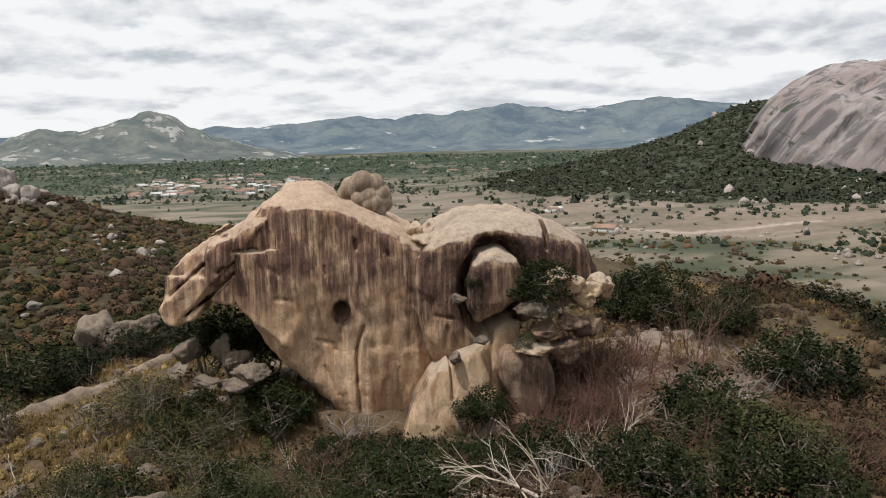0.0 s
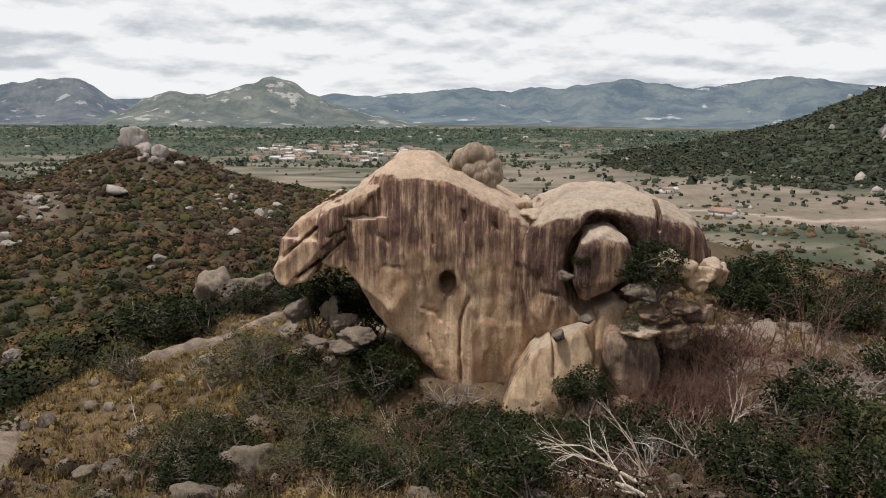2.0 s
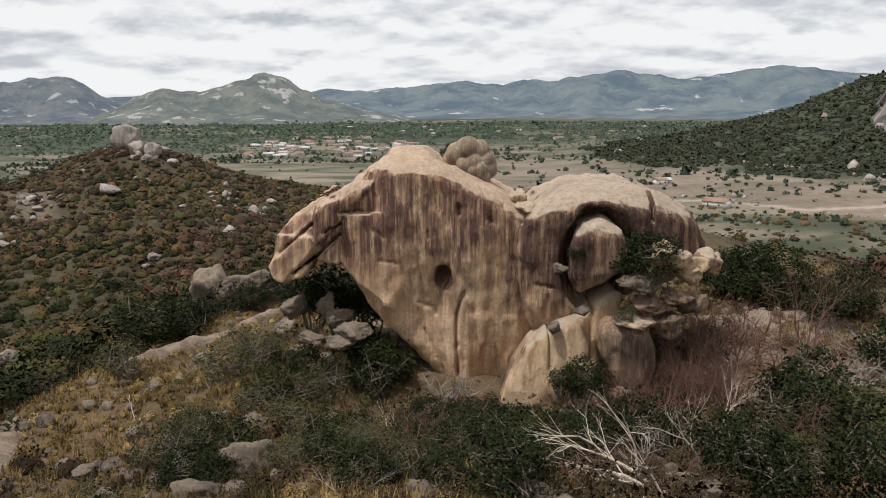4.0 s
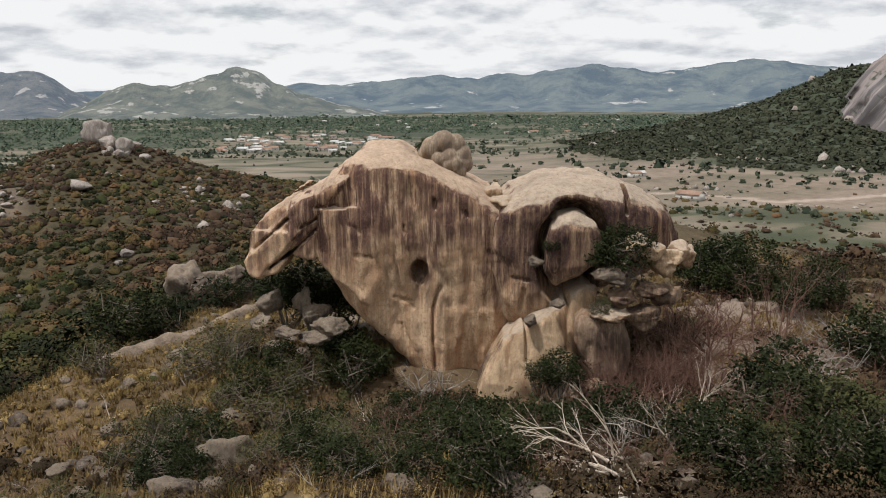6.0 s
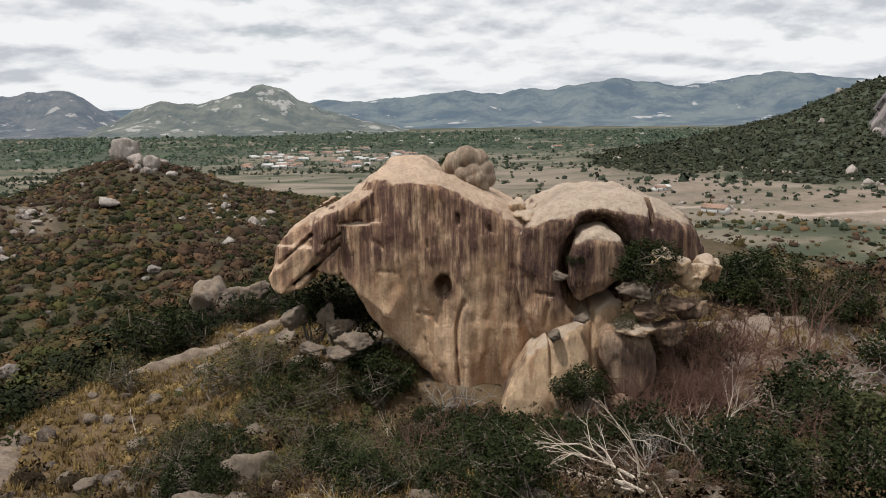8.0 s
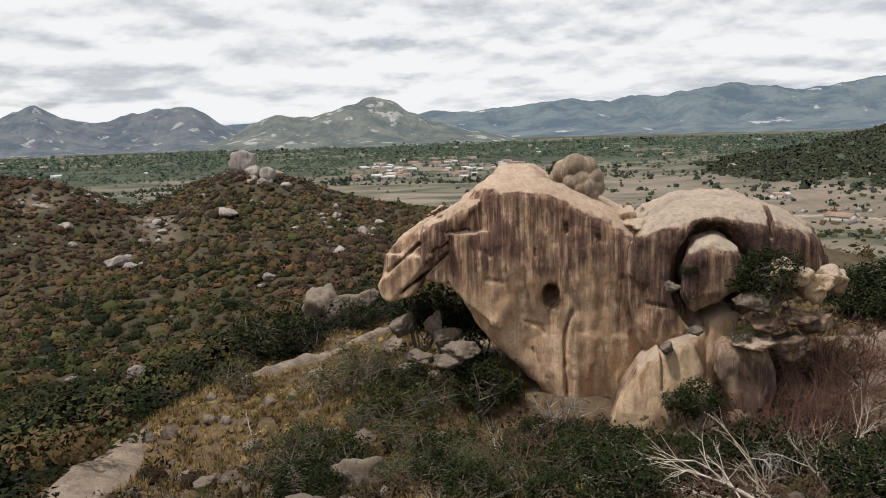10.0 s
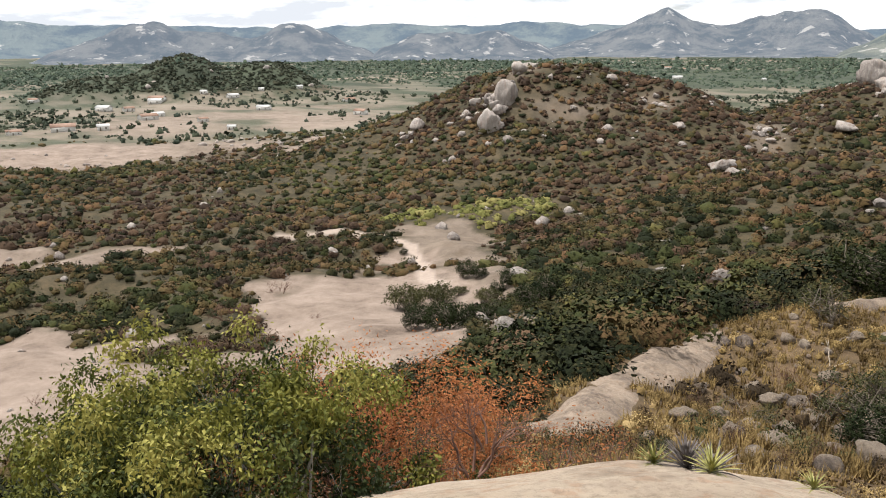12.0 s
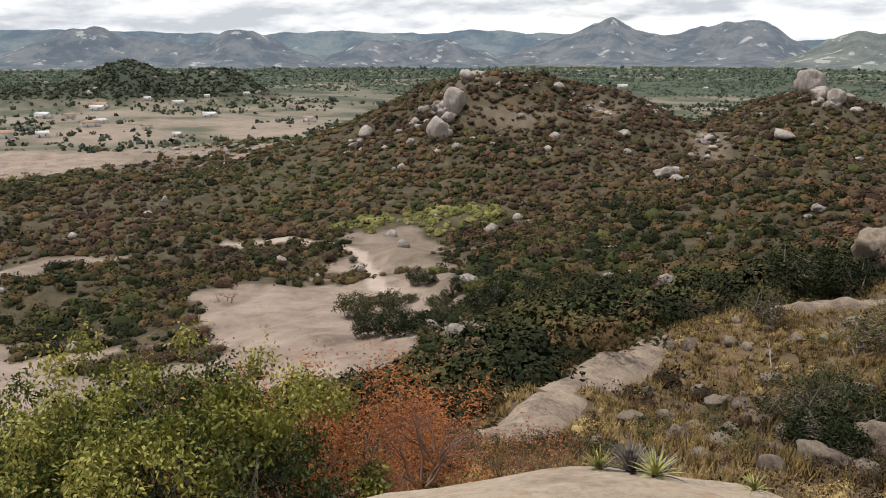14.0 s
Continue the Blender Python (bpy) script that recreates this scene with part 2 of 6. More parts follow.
DOME = dome_material()
SLAB_EDGE = rock_material("edge_granite", (0.310, 0.245, 0.184), (0.215, 0.162, 0.117), (0.085, 0.064, 0.052), 0.6, 0.35, 0.5)
SLAB = rock_material("summit_granite", (0.56, 0.455, 0.345), (0.45, 0.352, 0.258), (0.19, 0.142, 0.104), 0.35, 0.35, 0.55)


def leaf_material(name, stops, rough=0.8, patch=0.02, gloss=0.08, thin=0.0):
    """Foliage: each clump takes its own tone, and patches of drier growth run across the slopes."""
    m, n, l, b = material(name, rough)
    b.inputs["Specular IOR Level"].default_value = gloss
    g = n.new("ShaderNodeNewGeometry")
    info = n.new("ShaderNodeObjectInfo")
    a = n.new("ShaderNodeMath")
    a.operation = "MULTIPLY_ADD"
    l.new(g.outputs["Random Per Island"], a.inputs[0])
    a.inputs[1].default_value = 0.2
    c = n.new("ShaderNodeMath")
    c.operation = "MULTIPLY_ADD"
    l.new(grain(n, l, patch, 4, 0.6), c.inputs[0])
    c.inputs[1].default_value = 1.1
    e = n.new("ShaderNodeMath")
    e.operation = "MULTIPLY_ADD"
    l.new(grain(n, l, 0.3, 2, 0.5), e.inputs[0])
    e.inputs[1].default_value, e.inputs[2].default_value = 0.8, -0.80
    l.new(e.outputs[0], c.inputs[2])
    d = n.new("ShaderNodeMath")
    d.operation = "MULTIPLY_ADD"
    l.new(info.outputs["Random"], d.inputs[0])
    d.inputs[1].default_value = 0.25
    l.new(c.outputs[0], d.inputs[2])
    own = n.new("ShaderNodeAttribute")
    own.attribute_name = "tone"
    o = n.new("ShaderNodeMath")
    l.new(own.outputs["Fac"], o.inputs[0])
    l.new(d.outputs[0], o.inputs[1])
    l.new(o.outputs[0], a.inputs[2])
    speck = n.new("ShaderNodeMath")
    speck.operation = "MULTIPLY_ADD"
    leafy = grain(n, l, 3.5, 3, 0.7)
    l.new(leafy, speck.inputs[0])
    speck.inputs[1].default_value = 0.7
    shift = n.new("ShaderNodeMath")
    shift.operation = "SUBTRACT"
    l.new(a.outputs[0], shift.inputs[0])
    shift.inputs[1].default_value = 0.35
    l.new(shift.outputs[0], speck.inputs[2])
    tone = ramp(n, l, speck.outputs[0], stops)
    l.new(tone, b.inputs["Base Color"])
    bump(n, l, b, leafy, 0.7, 0.25)
    if thin:
        t = n.new("ShaderNodeBsdfTranslucent")
        l.new(tone, t.inputs[0])
        mix_ = n.new("ShaderNodeMixShader")
        mix_.inputs[0].default_value = thin
        l.new(b.outputs[0], mix_.inputs[1])
        l.new(t.outputs[0], mix_.inputs[2])
        l.new(mix_.outputs[0], n["Material Output"].inputs[0])
    return m


GREEN = leaf_material("scrub_foliage", [(0.0, (0.010, 0.013, 0.005)), (0.32, (0.030, 0.029, 0.011)), (0.60, (0.076, 0.054, 0.022)), (0.98, (0.114, 0.065, 0.033))], patch=0.018)
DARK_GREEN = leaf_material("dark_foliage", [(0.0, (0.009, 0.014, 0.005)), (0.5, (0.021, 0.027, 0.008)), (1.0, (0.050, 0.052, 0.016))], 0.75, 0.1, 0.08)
DARK_SCRUB = leaf_material("dark_hill_scrub", [(0.1, (0.026, 0.030, 0.018)), (0.5, (0.038, 0.041, 0.025)), (0.95, (0.056, 0.055, 0.034))], patch=0.008)
BROWN = leaf_material("dry_brown_foliage", [(0.0, (0.028, 0.018, 0.012)), (0.5, (0.064, 0.040, 0.024)), (0.95, (0.102, 0.060, 0.035))], patch=0.03)
YELLOW_GREEN = leaf_material("yellow_green_foliage", [(0.0, (0.018, 0.027, 0.007)), (0.38, (0.052, 0.064, 0.013)), (0.70, (0.145, 0.143, 0.024)), (1.0, (0.29, 0.26, 0.065))], 0.65, 2.5, 0.18, 0.2)
DEEP = leaf_material("deep_scrub", [(0.0, (0.015, 0.020, 0.007)), (0.45, (0.039, 0.043, 0.014)), (0.95, (0.088, 0.077, 0.026))], patch=0.03)
UNDERGROWTH = leaf_material("brown_undergrowth", [(0.0, (0.026, 0.018, 0.010)), (0.5, (0.055, 0.037, 0.020)), (0.95, (0.105, 0.068, 0.036))], patch=0.03)
OLIVE = leaf_material("olive_foliage", [(0.0, (0.026, 0.030, 0.012)), (0.5, (0.058, 0.058, 0.022)), (0.95, (0.105, 0.090, 0.036))], patch=0.05)
ORANGE = leaf_material("rust_foliage", [(0.05, (0.200, 0.070, 0.026)), (0.45, (0.370, 0.140, 0.050)), (0.95, (0.480, 0.220, 0.092))], 0.8, 1.5, 0.2, 0.35)
GRASS = leaf_material("dry_grass", [(0.1, (0.120, 0.082, 0.034)), (0.5, (0.240, 0.165, 0.066)), (0.95, (0.340, 0.245, 0.112))], 0.9, 0.3)
PLAIN_TREES = leaf_material("plain_trees", [(0.1, (0.024, 0.032, 0.021)), (0.5, (0.040, 0.050, 0.031)), (0.95, (0.066, 0.070, 0.044))], patch=0.006)
# paler leaf colour for trees beyond 1000 m, with distance haze painted in
HAZED_TREES = leaf_material("far_trees", [(0.1, (0.045, 0.062, 0.044)), (0.5, (0.064, 0.085, 0.056)), (0.95, (0.105, 0.120, 0.078))], patch=0.004)
MEADOW = leaf_material("lime_scrub", [(0.1, (0.070, 0.075, 0.022)), (0.5, (0.125, 0.122, 0.036)), (0.95, (0.190, 0.165, 0.060))], patch=0.05)


def plain_material(name, a, b_, scale=3.0, rough=0.85, local=True):
    m, n, l, b = material(name, rough)
    l.new(ramp(n, l, grain(n, l, scale, 6, 0.65, local=local), [(0.3, a), (0.7, b_)]), b.inputs["Base Color"])
    return m


TWIG = plain_material("grey_brown_twig", (0.075, 0.038, 0.027), (0.165, 0.092, 0.066), 4)
BARK = plain_material("bark", (0.0720, 0.0560, 0.0400), (0.1600, 0.1320, 0.1040), 6)
DEADWOOD = plain_material("bleached_deadwood", (0.42, 0.34, 0.26), (0.62, 0.54, 0.45), 5)
GREYWOOD = plain_material("grey_branch", (0.1600, 0.1440, 0.1280), (0.3200, 0.2960, 0.2640), 5)
WALL = plain_material("whitewash", (0.44, 0.42, 0.38), (0.60, 0.58, 0.54), 0.5)
TILE = plain_material("clay_roof", (0.20, 0.125, 0.088), (0.28, 0.185, 0.138), 0.5)
PALE_ROOF = plain_material("fibre_cement_roof", (0.3600, 0.3520, 0.3360), (0.4800, 0.4720, 0.4560), 0.5)
ROSETTE = leaf_material("agave_leaf", [(0.1, (0.150, 0.150, 0.036)), (0.5, (0.270, 0.245, 0.066)), (0.95, (0.420, 0.365, 0.135))], 0.5, 3.0, 0.4)
DRY_ROSETTE = leaf_material("withered_leaf", [(0.1, (0.0800, 0.0680, 0.0640)), (0.5, (0.1760, 0.1520, 0.1360)), (0.95, (0.4000, 0.3520, 0.2880))], 0.8, 3.0)
CAR_PAINT = plain_material("white_car_paint", (0.7, 0.7, 0.7), (0.75, 0.75, 0.75), 1, 0.3)
GLASS_DARK = plain_material("dark_glass", (0.0160, 0.0160, 0.0200), (0.0240, 0.0240, 0.0240), 1, 0.1)
RUBBER = plain_material("rubber", (0.0160, 0.0160, 0.0160), (0.0240, 0.0240, 0.0240), 1, 0.8)


def ground_material():
    """Soil, dry grass, scrub litter, fields and bare sand, laid out by the terrain's own zone attributes."""
    m, n, l, b = material("terrain_soil", 0.95)

    def zone(name):
        a = n.new("ShaderNodeAttribute")
        a.attribute_name = name
        return a.outputs["Fac"]

    litter = ramp(n, l, grain(n, l, 0.16, 8, 0.7), [(0.3, (0.022, 0.020, 0.011)), (0.5, (0.045, 0.036, 0.018)), (0.74, (0.100, 0.072, 0.040))])
    grass = ramp(n, l, grain(n, l, 0.9, 8, 0.72), [(0.3, (0.045, 0.032, 0.017)), (0.5, (0.108, 0.071, 0.037)), (0.72, (0.185, 0.124, 0.072))])
    sand = ramp(n, l, grain(n, l, 0.12, 9, 0.74), [(0.30, (0.092, 0.066, 0.049)), (0.48, (0.182, 0.138, 0.107)), (0.70, (0.268, 0.210, 0.168))])
    field = ramp(n, l, grain(n, l, 0.011, 5, 0.55, (1, 1.9, 1)), [(0.34, (0.042, 0.049, 0.028)), (0.44, (0.064, 0.066, 0.040)), (0.50, (0.122, 0.104, 0.074)), (0.64, (0.198, 0.162, 0.124))])
    path = ramp(n, l, grain(n, l, 0.6, 5, 0.6), [(0.3, (0.255, 0.200, 0.160)), (0.7, (0.340, 0.275, 0.225))])
    col = blend(n, l, zone("grass"), litter, grass)
    col = blend(n, l, zone("field"), col, field)
    wood = ramp(n, l, grain(n, l, 0.006, 6, 0.65, (1, 2.2, 1)), [(0.35, (0.022, 0.030, 0.018)), (0.6, (0.044, 0.056, 0.032))])
    col = blend(n, l, zone("wood"), col, wood)
    col = blend(n, l, zone("sand"), col, sand)
    col = blend(n, l, zone("path"), col, path)
    l.new(col, b.inputs["Base Color"])
    bump(n, l, b, grain(n, l, 2.2, 9, 0.75), 0.8, 0.15)
    return m


GROUND = ground_material()


def distance_material(name, low, high, haze_glow, amount, scale=0.004, rocky=0.61):
    """Very far slopes, with the haze of distance put in as an even glow."""
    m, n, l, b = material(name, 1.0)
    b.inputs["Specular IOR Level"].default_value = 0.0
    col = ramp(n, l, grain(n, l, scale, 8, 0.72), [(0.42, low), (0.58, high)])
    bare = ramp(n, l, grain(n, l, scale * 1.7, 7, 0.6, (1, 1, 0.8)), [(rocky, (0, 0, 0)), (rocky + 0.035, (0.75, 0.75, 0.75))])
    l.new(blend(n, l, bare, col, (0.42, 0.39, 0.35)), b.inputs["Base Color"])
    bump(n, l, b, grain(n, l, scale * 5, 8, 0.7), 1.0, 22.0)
    # bluish emission paints the distance haze onto the slopes
    b.inputs["Emission Color"].default_value = (*haze_glow, 1)
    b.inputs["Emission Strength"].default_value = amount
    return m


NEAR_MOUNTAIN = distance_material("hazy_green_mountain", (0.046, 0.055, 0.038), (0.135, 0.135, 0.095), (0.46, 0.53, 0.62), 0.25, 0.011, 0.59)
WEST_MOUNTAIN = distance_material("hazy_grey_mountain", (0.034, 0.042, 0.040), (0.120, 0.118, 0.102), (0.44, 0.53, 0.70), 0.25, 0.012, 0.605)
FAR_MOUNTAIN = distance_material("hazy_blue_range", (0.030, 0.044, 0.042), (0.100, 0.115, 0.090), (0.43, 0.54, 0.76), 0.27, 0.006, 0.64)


# ---- terrain ----
def outline(x, z, pts):
    """Signed distance to a closed outline in the upright plane."""
    pts = np.array(pts, float)
    best, sign = np.full(x.shape, 1e9), np.ones(x.shape)
    for a, b in zip(pts, np.roll(pts, 1, axis=0)):
        ex, ez = b - a
        wx, wz = x - a[0], z - a[1]
        t = np.clip((wx * ex + wz * ez) / (ex * ex + ez * ez), 0, 1)
        best = np.minimum(best, (wx - ex * t) ** 2 + (wz - ez * t) ** 2)
        c1, c2, c3 = z >= a[1], z < b[1], ex * wz > ez * wx
        sign = np.where((c1 & c2 & c3) | (~c1 & ~c2 & ~c3), -sign, sign)
    return sign * np.sqrt(best)


def bell(x, y, az, r, sx, sy, power=2.0, turn=None):
    """A hill's bell shape: sx across the line of sight, sy along it."""
    c = polar(az, r)
    a = math.radians(az if turn is None else turn)
    dx, dy = x - c.x, y - c.y
    u, v = dx * math.cos(a) + dy * math.sin(a), -dx * math.sin(a) + dy * math.cos(a)
    return np.exp(-np.power((u / sx) ** 2 + (v / sy) ** 2 + 1e-9, power / 2))


def ridge_out(x, y):
    """How far a place lies outside the summit ridge, which runs straight ahead from behind the viewpoint."""
    t = np.clip((y + 60) / 122, 0, 1)
    bulge = (4.2 * np.exp(-((y - 33) / 10) ** 2) - 1.5 * np.exp(-((y - 9) / 8) ** 2)) * sstep(0, -8, x)
    return np.hypot(x - (6.2 + 1.4 * t), y - (-60 + 122 * t)) - 24.0 - bulge


def height(x, y):
    x, y = np.asarray(x, float), np.asarray(y, float)
    r = np.hypot(x, y)
    z = 6.5 * (1 - sstep(380, 900, r)) + 1.5 * fbm(x / 60, y / 60, 0, 3, 5) * sstep(60, 200, r)
    # hills: the highest one wins, with soft saddles between them
    hills = (
        41 * bell(x, y, 41.9, 395, 90, 88, 2.3) * (1 + 0.10 * fbm(x / 35, y / 35, 0, 3, 11)),
        35 * bell(x, y, 22.7, 430, 62, 100, 1.6) * (1 + 0.10 * fbm(x / 40, y / 40, 0, 3, 12)),
        14 * bell(x, y, 16, 400, 80, 90, 1.9) * (1 + 0.10 * fbm(x / 40, y / 40, 0, 3, 16)),
        19 * bell(x, y, 20, 255, 70, 95, 2.2),
        12 * bell(x, y, 33, 310, 70, 70),
        45 * bell(x, y, 68.0, 1060, 62, 110, 2.6) * (1 + 0.15 * fbm(x / 60, y / 60, 0, 3, 13)),
        20 * bell(x, y, 72.5, 1040, 70, 90, 2.2),
        36 * bell(x, y, 62.6, 1060, 60, 110, 2.6) * (1 + 0.15 * fbm(x / 60, y / 60, 0, 3, 14)),
        95 * bell(x, y, -26.8, 1010, 165, 210, 1.35) * (1 + 0.07 * fbm(x / 70, y / 70, 0, 3, 15)),
        22 * bell(x, y, -36, 880, 190, 170, 2.0),
    )
    z = z + sum(np.maximum(h, 0) ** 4 for h in hills) ** 0.25
    # summit ridge
    d = ridge_out(x, y)
    top = 48.2 + 11.0 * np.exp(-(r / 20.0) ** 1.3) + 0.04 * np.clip(x, -40, 8)
    top = top - 2.6 * bell(x, y, -1, 31, 7, 5)
    top = top + 0.45 * fbm(x / 4.5, y / 4.5, 0, 4, 21) + 0.8 * fbm(x / 14, y / 14, 0, 2, 22)
    fall = np.exp(-(np.maximum(d, 0) / 68.0) ** 1.15)
    rough = 2.2 * fbm(x / 22, y / 22, 0, 4, 23) * (1 - np.clip(fall, 0, 1)) * sstep(0, 30, d) * (1 - sstep(300, 600, r))
    z = z + (top - z) * fall + rough
    return z


def zones(x, y):
    """Where the ground is dry grass, open field, bare sand or beaten track (0 to 1)."""
    r, az = np.hypot(x, y), np.degrees(np.arctan2(-x, y))
    d = ridge_out(x, y)
    wob = 8 * fbm(x / 25, y / 25, 0, 4, 31)
    grass = (1 - sstep(-4, 10, d)) * (0.55 + 0.45 * np.clip(0.5 + fbm(x / 6, y / 6, 0, 3, 32), 0, 1))
    grass = grass * (1 - 0.35 * sstep(-5, 1, x))
    field = sstep(430, 520, r + 4 * wob)
    for hill in ((43.5, 395, 150, 125), (22.3, 430, 150, 150), (65.2, 1060, 150, 150), (-26.8, 1010, 260, 260), (-36, 880, 260, 240)):
        c = polar(hill[0], hill[1])
        field = field * sstep(0.75, 1.05, np.hypot((x - c.x) / hill[2], (y - c.y) / hill[3]) + wob / 60)
    east = sstep(-8, -14, az) * sstep(150, 230, r)
    field = np.maximum(field, east * sstep(900, 700, r))
    sand = np.zeros_like(x)

    def spot(a, rr, w, l, soft=0.35):
        c = polar(a, rr)
        t = math.radians(a)
        u = (x - c.x) * math.cos(t) + (y - c.y) * math.sin(t)
        v = -(x - c.x) * math.sin(t) + (y - c.y) * math.cos(t)
        return sstep(1 + soft, 1 - soft, np.hypot(u / w, v / l) + wob / 26)

    def plot(corners, soft=5.0):
        """A piece of bare land by its corners, as bearing and distance, with a ragged edge."""
        pts = np.array([polar(*c)[:2] for c in corners])
        close = (np.hypot(x - pts[:, 0].mean(), y - pts[:, 1].mean()) < 160)
        d_ = np.full_like(x, 99.0)
        d_[close] = outline(x[close], y[close], pts)
        return sstep(soft, -soft, d_ + 1.2 * wob + 7 * fbm(x / 9, y / 9, 0, 3, 33))

    sand = np.maximum(sand, plot([(65.0, 134), (64.4, 150), (61.2, 173), (56.9, 189), (53.6, 204), (52.2, 190), (50.8, 160), (49.5, 132), (51.5, 122), (54.7, 100), (58.5, 102), (62, 116)], 2.5))
    sand = np.maximum(sand, 0.62 * plot([(53.6, 204), (53.2, 228), (49.5, 230), (47.4, 206), (46.0, 190), (45.0, 160), (44.6, 136), (46.8, 120), (49.5, 132), (50.8, 160), (52.2, 190)], 3.0))
    sand = np.maximum(sand, plot([(64.8, 140), (68.2, 152), (73.6, 153), (82, 156), (82, 137), (73, 137), (66, 133)], 3.0))
    sand = np.maximum(sand, spot(48.0, 142, 8, 10))
    sand = np.maximum(sand, spot(78.5, 112, 17, 22))
    sand = np.maximum(sand, spot(84, 120, 17, 26))
    sand = np.maximum(sand, spot(71.5, 233, 13, 6) * 0.9)
    sand = np.maximum(sand, spot(75.5, 226, 9, 9) * 0.8)
    sand = np.maximum(sand, spot(80.5, 245, 14, 9) * 0.8)
    streaky = np.clip(0.62 + 1.1 * fbm(x / 70, y / 35, 0, 4, 37), 0.1, 1)
    sand = np.maximum(sand, spot(72.5, 455, 75, 48, 0.3) * (0.55 + 0.45 * streaky))
    sand = np.maximum(sand, plot([(63.6, 412), (60.2, 418), (55.6, 500), (55.2, 520), (58.5, 480)], 4.0) * 0.95)
    sand = np.maximum(sand, spot(66, 640, 130, 95, 0.4) * 0.75 * streaky)
    sand = np.maximum(sand, spot(64, 790, 150, 30, 0.4) * 0.6 * streaky)
    for a_, r_, w_, l_ in ((41.5, 336, 16, 8), (36, 356, 9, 9), (29, 350, 8, 24), (44.8, 372, 9, 8), (25.5, 300, 6, 8)):
        sand = np.maximum(sand, spot(a_, r_, w_, l_, 0.9) * 0.5)
    sand = np.maximum(sand, spot(-20.6, 38, 3.4, 5.5) * 0.9)
    sand = np.maximum(sand, spot(-20.0, 50, 7, 3.2) * 0.9)
    sand = np.maximum(sand, spot(-25.5, 41, 2.2, 4.5) * 0.8)
    sand = np.maximum(sand, spot(-21, 27, 2.4, 1.5) * 0.8)
    sand = np.maximum(sand, spot(-14, 22.5, 1.6, 1.2) * 0.7)
    sand = np.maximum(sand, spot(9, 30.5, 2.0, 1.2) * 0.8)
    sand = np.maximum(sand, spot(5, 28, 3.2, 1.6) * 0.7)
    edge = 590 + 14 * np.clip(az + 20, 0, 12) + 3 * wob
    sand = np.maximum(sand, spot(-15, 640, 190, 170, 0.5) * (0.22 + 0.45 * streaky) * sstep(edge + 25, edge - 25, r))
    sand = np.maximum(sand, spot(-27, 540, 150, 120, 0.5) * (0.10 + 0.5 * streaky) * sstep(edge + 25, edge - 25, r))
    sand = np.maximum(sand, spot(-4, 760, 90, 60, 0.5) * 0.6 * streaky)
    sand = np.maximum(sand, spot(11, 1180, 110, 30, 0.4) * 0.7)
    # the track into the clearing, and the dirt road across the plain
    path = np.zeros_like(x)

    def lane(points, width):
        best = np.full_like(x, 1e9)
        for (a0, r0), (a1, r1) in zip(points, points[1:]):
            p, q = polar(a0, r0), polar(a1, r1)
            vx, vy = q.x - p.x, q.y - p.y
            t = np.clip(((x - p.x) * vx + (y - p.y) * vy) / (vx * vx + vy * vy), 0, 1)
            best = np.minimum(best, np.hypot(x - p.x - vx * t, y - p.y - vy * t))
        return sstep(width * 0.75, width * 0.4, best)

    path = np.maximum(path, lane([(50.8, 158), (51.7, 165), (52.1, 185), (52.9, 207), (54.9, 220), (57.3, 231), (62, 236)], 3.4))
    path = np.maximum(path, lane([(-9.5, 1180), (-10.0, 930), (-12.5, 800), (-17, 690), (-21, 640)], 7.0))
    path = np.maximum(path, lane([(-14, 480), (-22, 455), (-30, 500)], 5.0))
    wood = field * (0.25 * sstep(550, 800, r) + 0.72 * sstep(850, 1150, r)) * np.clip(0.75 + 0.9 * fbm(x / 220, y / 120, 0, 3, 36), 0, 1)
    hillside = sstep(5, 12, height(x, y)) * sstep(600, 700, r)
    foot = sstep(-15, -21, az) * sstep(575, 615, r + 2 * wob) * sstep(900, 800, r)
    wood = np.maximum(wood, np.maximum(hillside, foot) * 0.9)
    return grass, field, sand, path, wood


def build_ground():
    """One sheet, in rings round the viewpoint, finer towards the viewed side, out to the horizon."""
    az = np.concatenate([np.arange(-42, 92, 0.30), np.arange(92, 318, 2.0)])
    rr = np.concatenate([[0.0], np.geomspace(2.5, 60, 95), np.geomspace(61, 1400, 300), np.geomspace(1415, 4900, 60)])
    a = np.radians(az)
    x = -np.sin(a)[:, None] * rr[None, :]
    y = np.cos(a)[:, None] * rr[None, :]
    z = height(x, y)
    # hollow under the summit slab, which is a rock of its own
    z = z - 1.6 * (1 - sstep(3.0, 7.0, np.hypot(x, y)))
    na, nr = x.shape
    idx = np.arange(na * nr).reshape(na, nr)
    nxt = np.roll(idx, -1, axis=0)
    quads = np.stack([idx[:, :-1], idx[:, 1:], nxt[:, 1:], nxt[:, :-1]], -1).reshape(-1, 4)[:, ::-1]
    me = mesh_of("ground", np.stack([x, y, z], -1).reshape(-1, 3), quads, smooth=True)
    for name, values in zip(("grass", "field", "sand", "path", "wood"), zones(x.ravel(), y.ravel())):
        me.attributes.new(name, "FLOAT", "POINT").data.foreach_set("value", values.astype(np.float32))
    return thing("ground", me, GROUND, "dry scrubland soil with bare sand, fields and a dirt track", "ground", kind="structure")


ground = build_ground()


def hz(x, y):
    return float(height(np.array([x]), np.array([y]))[0])


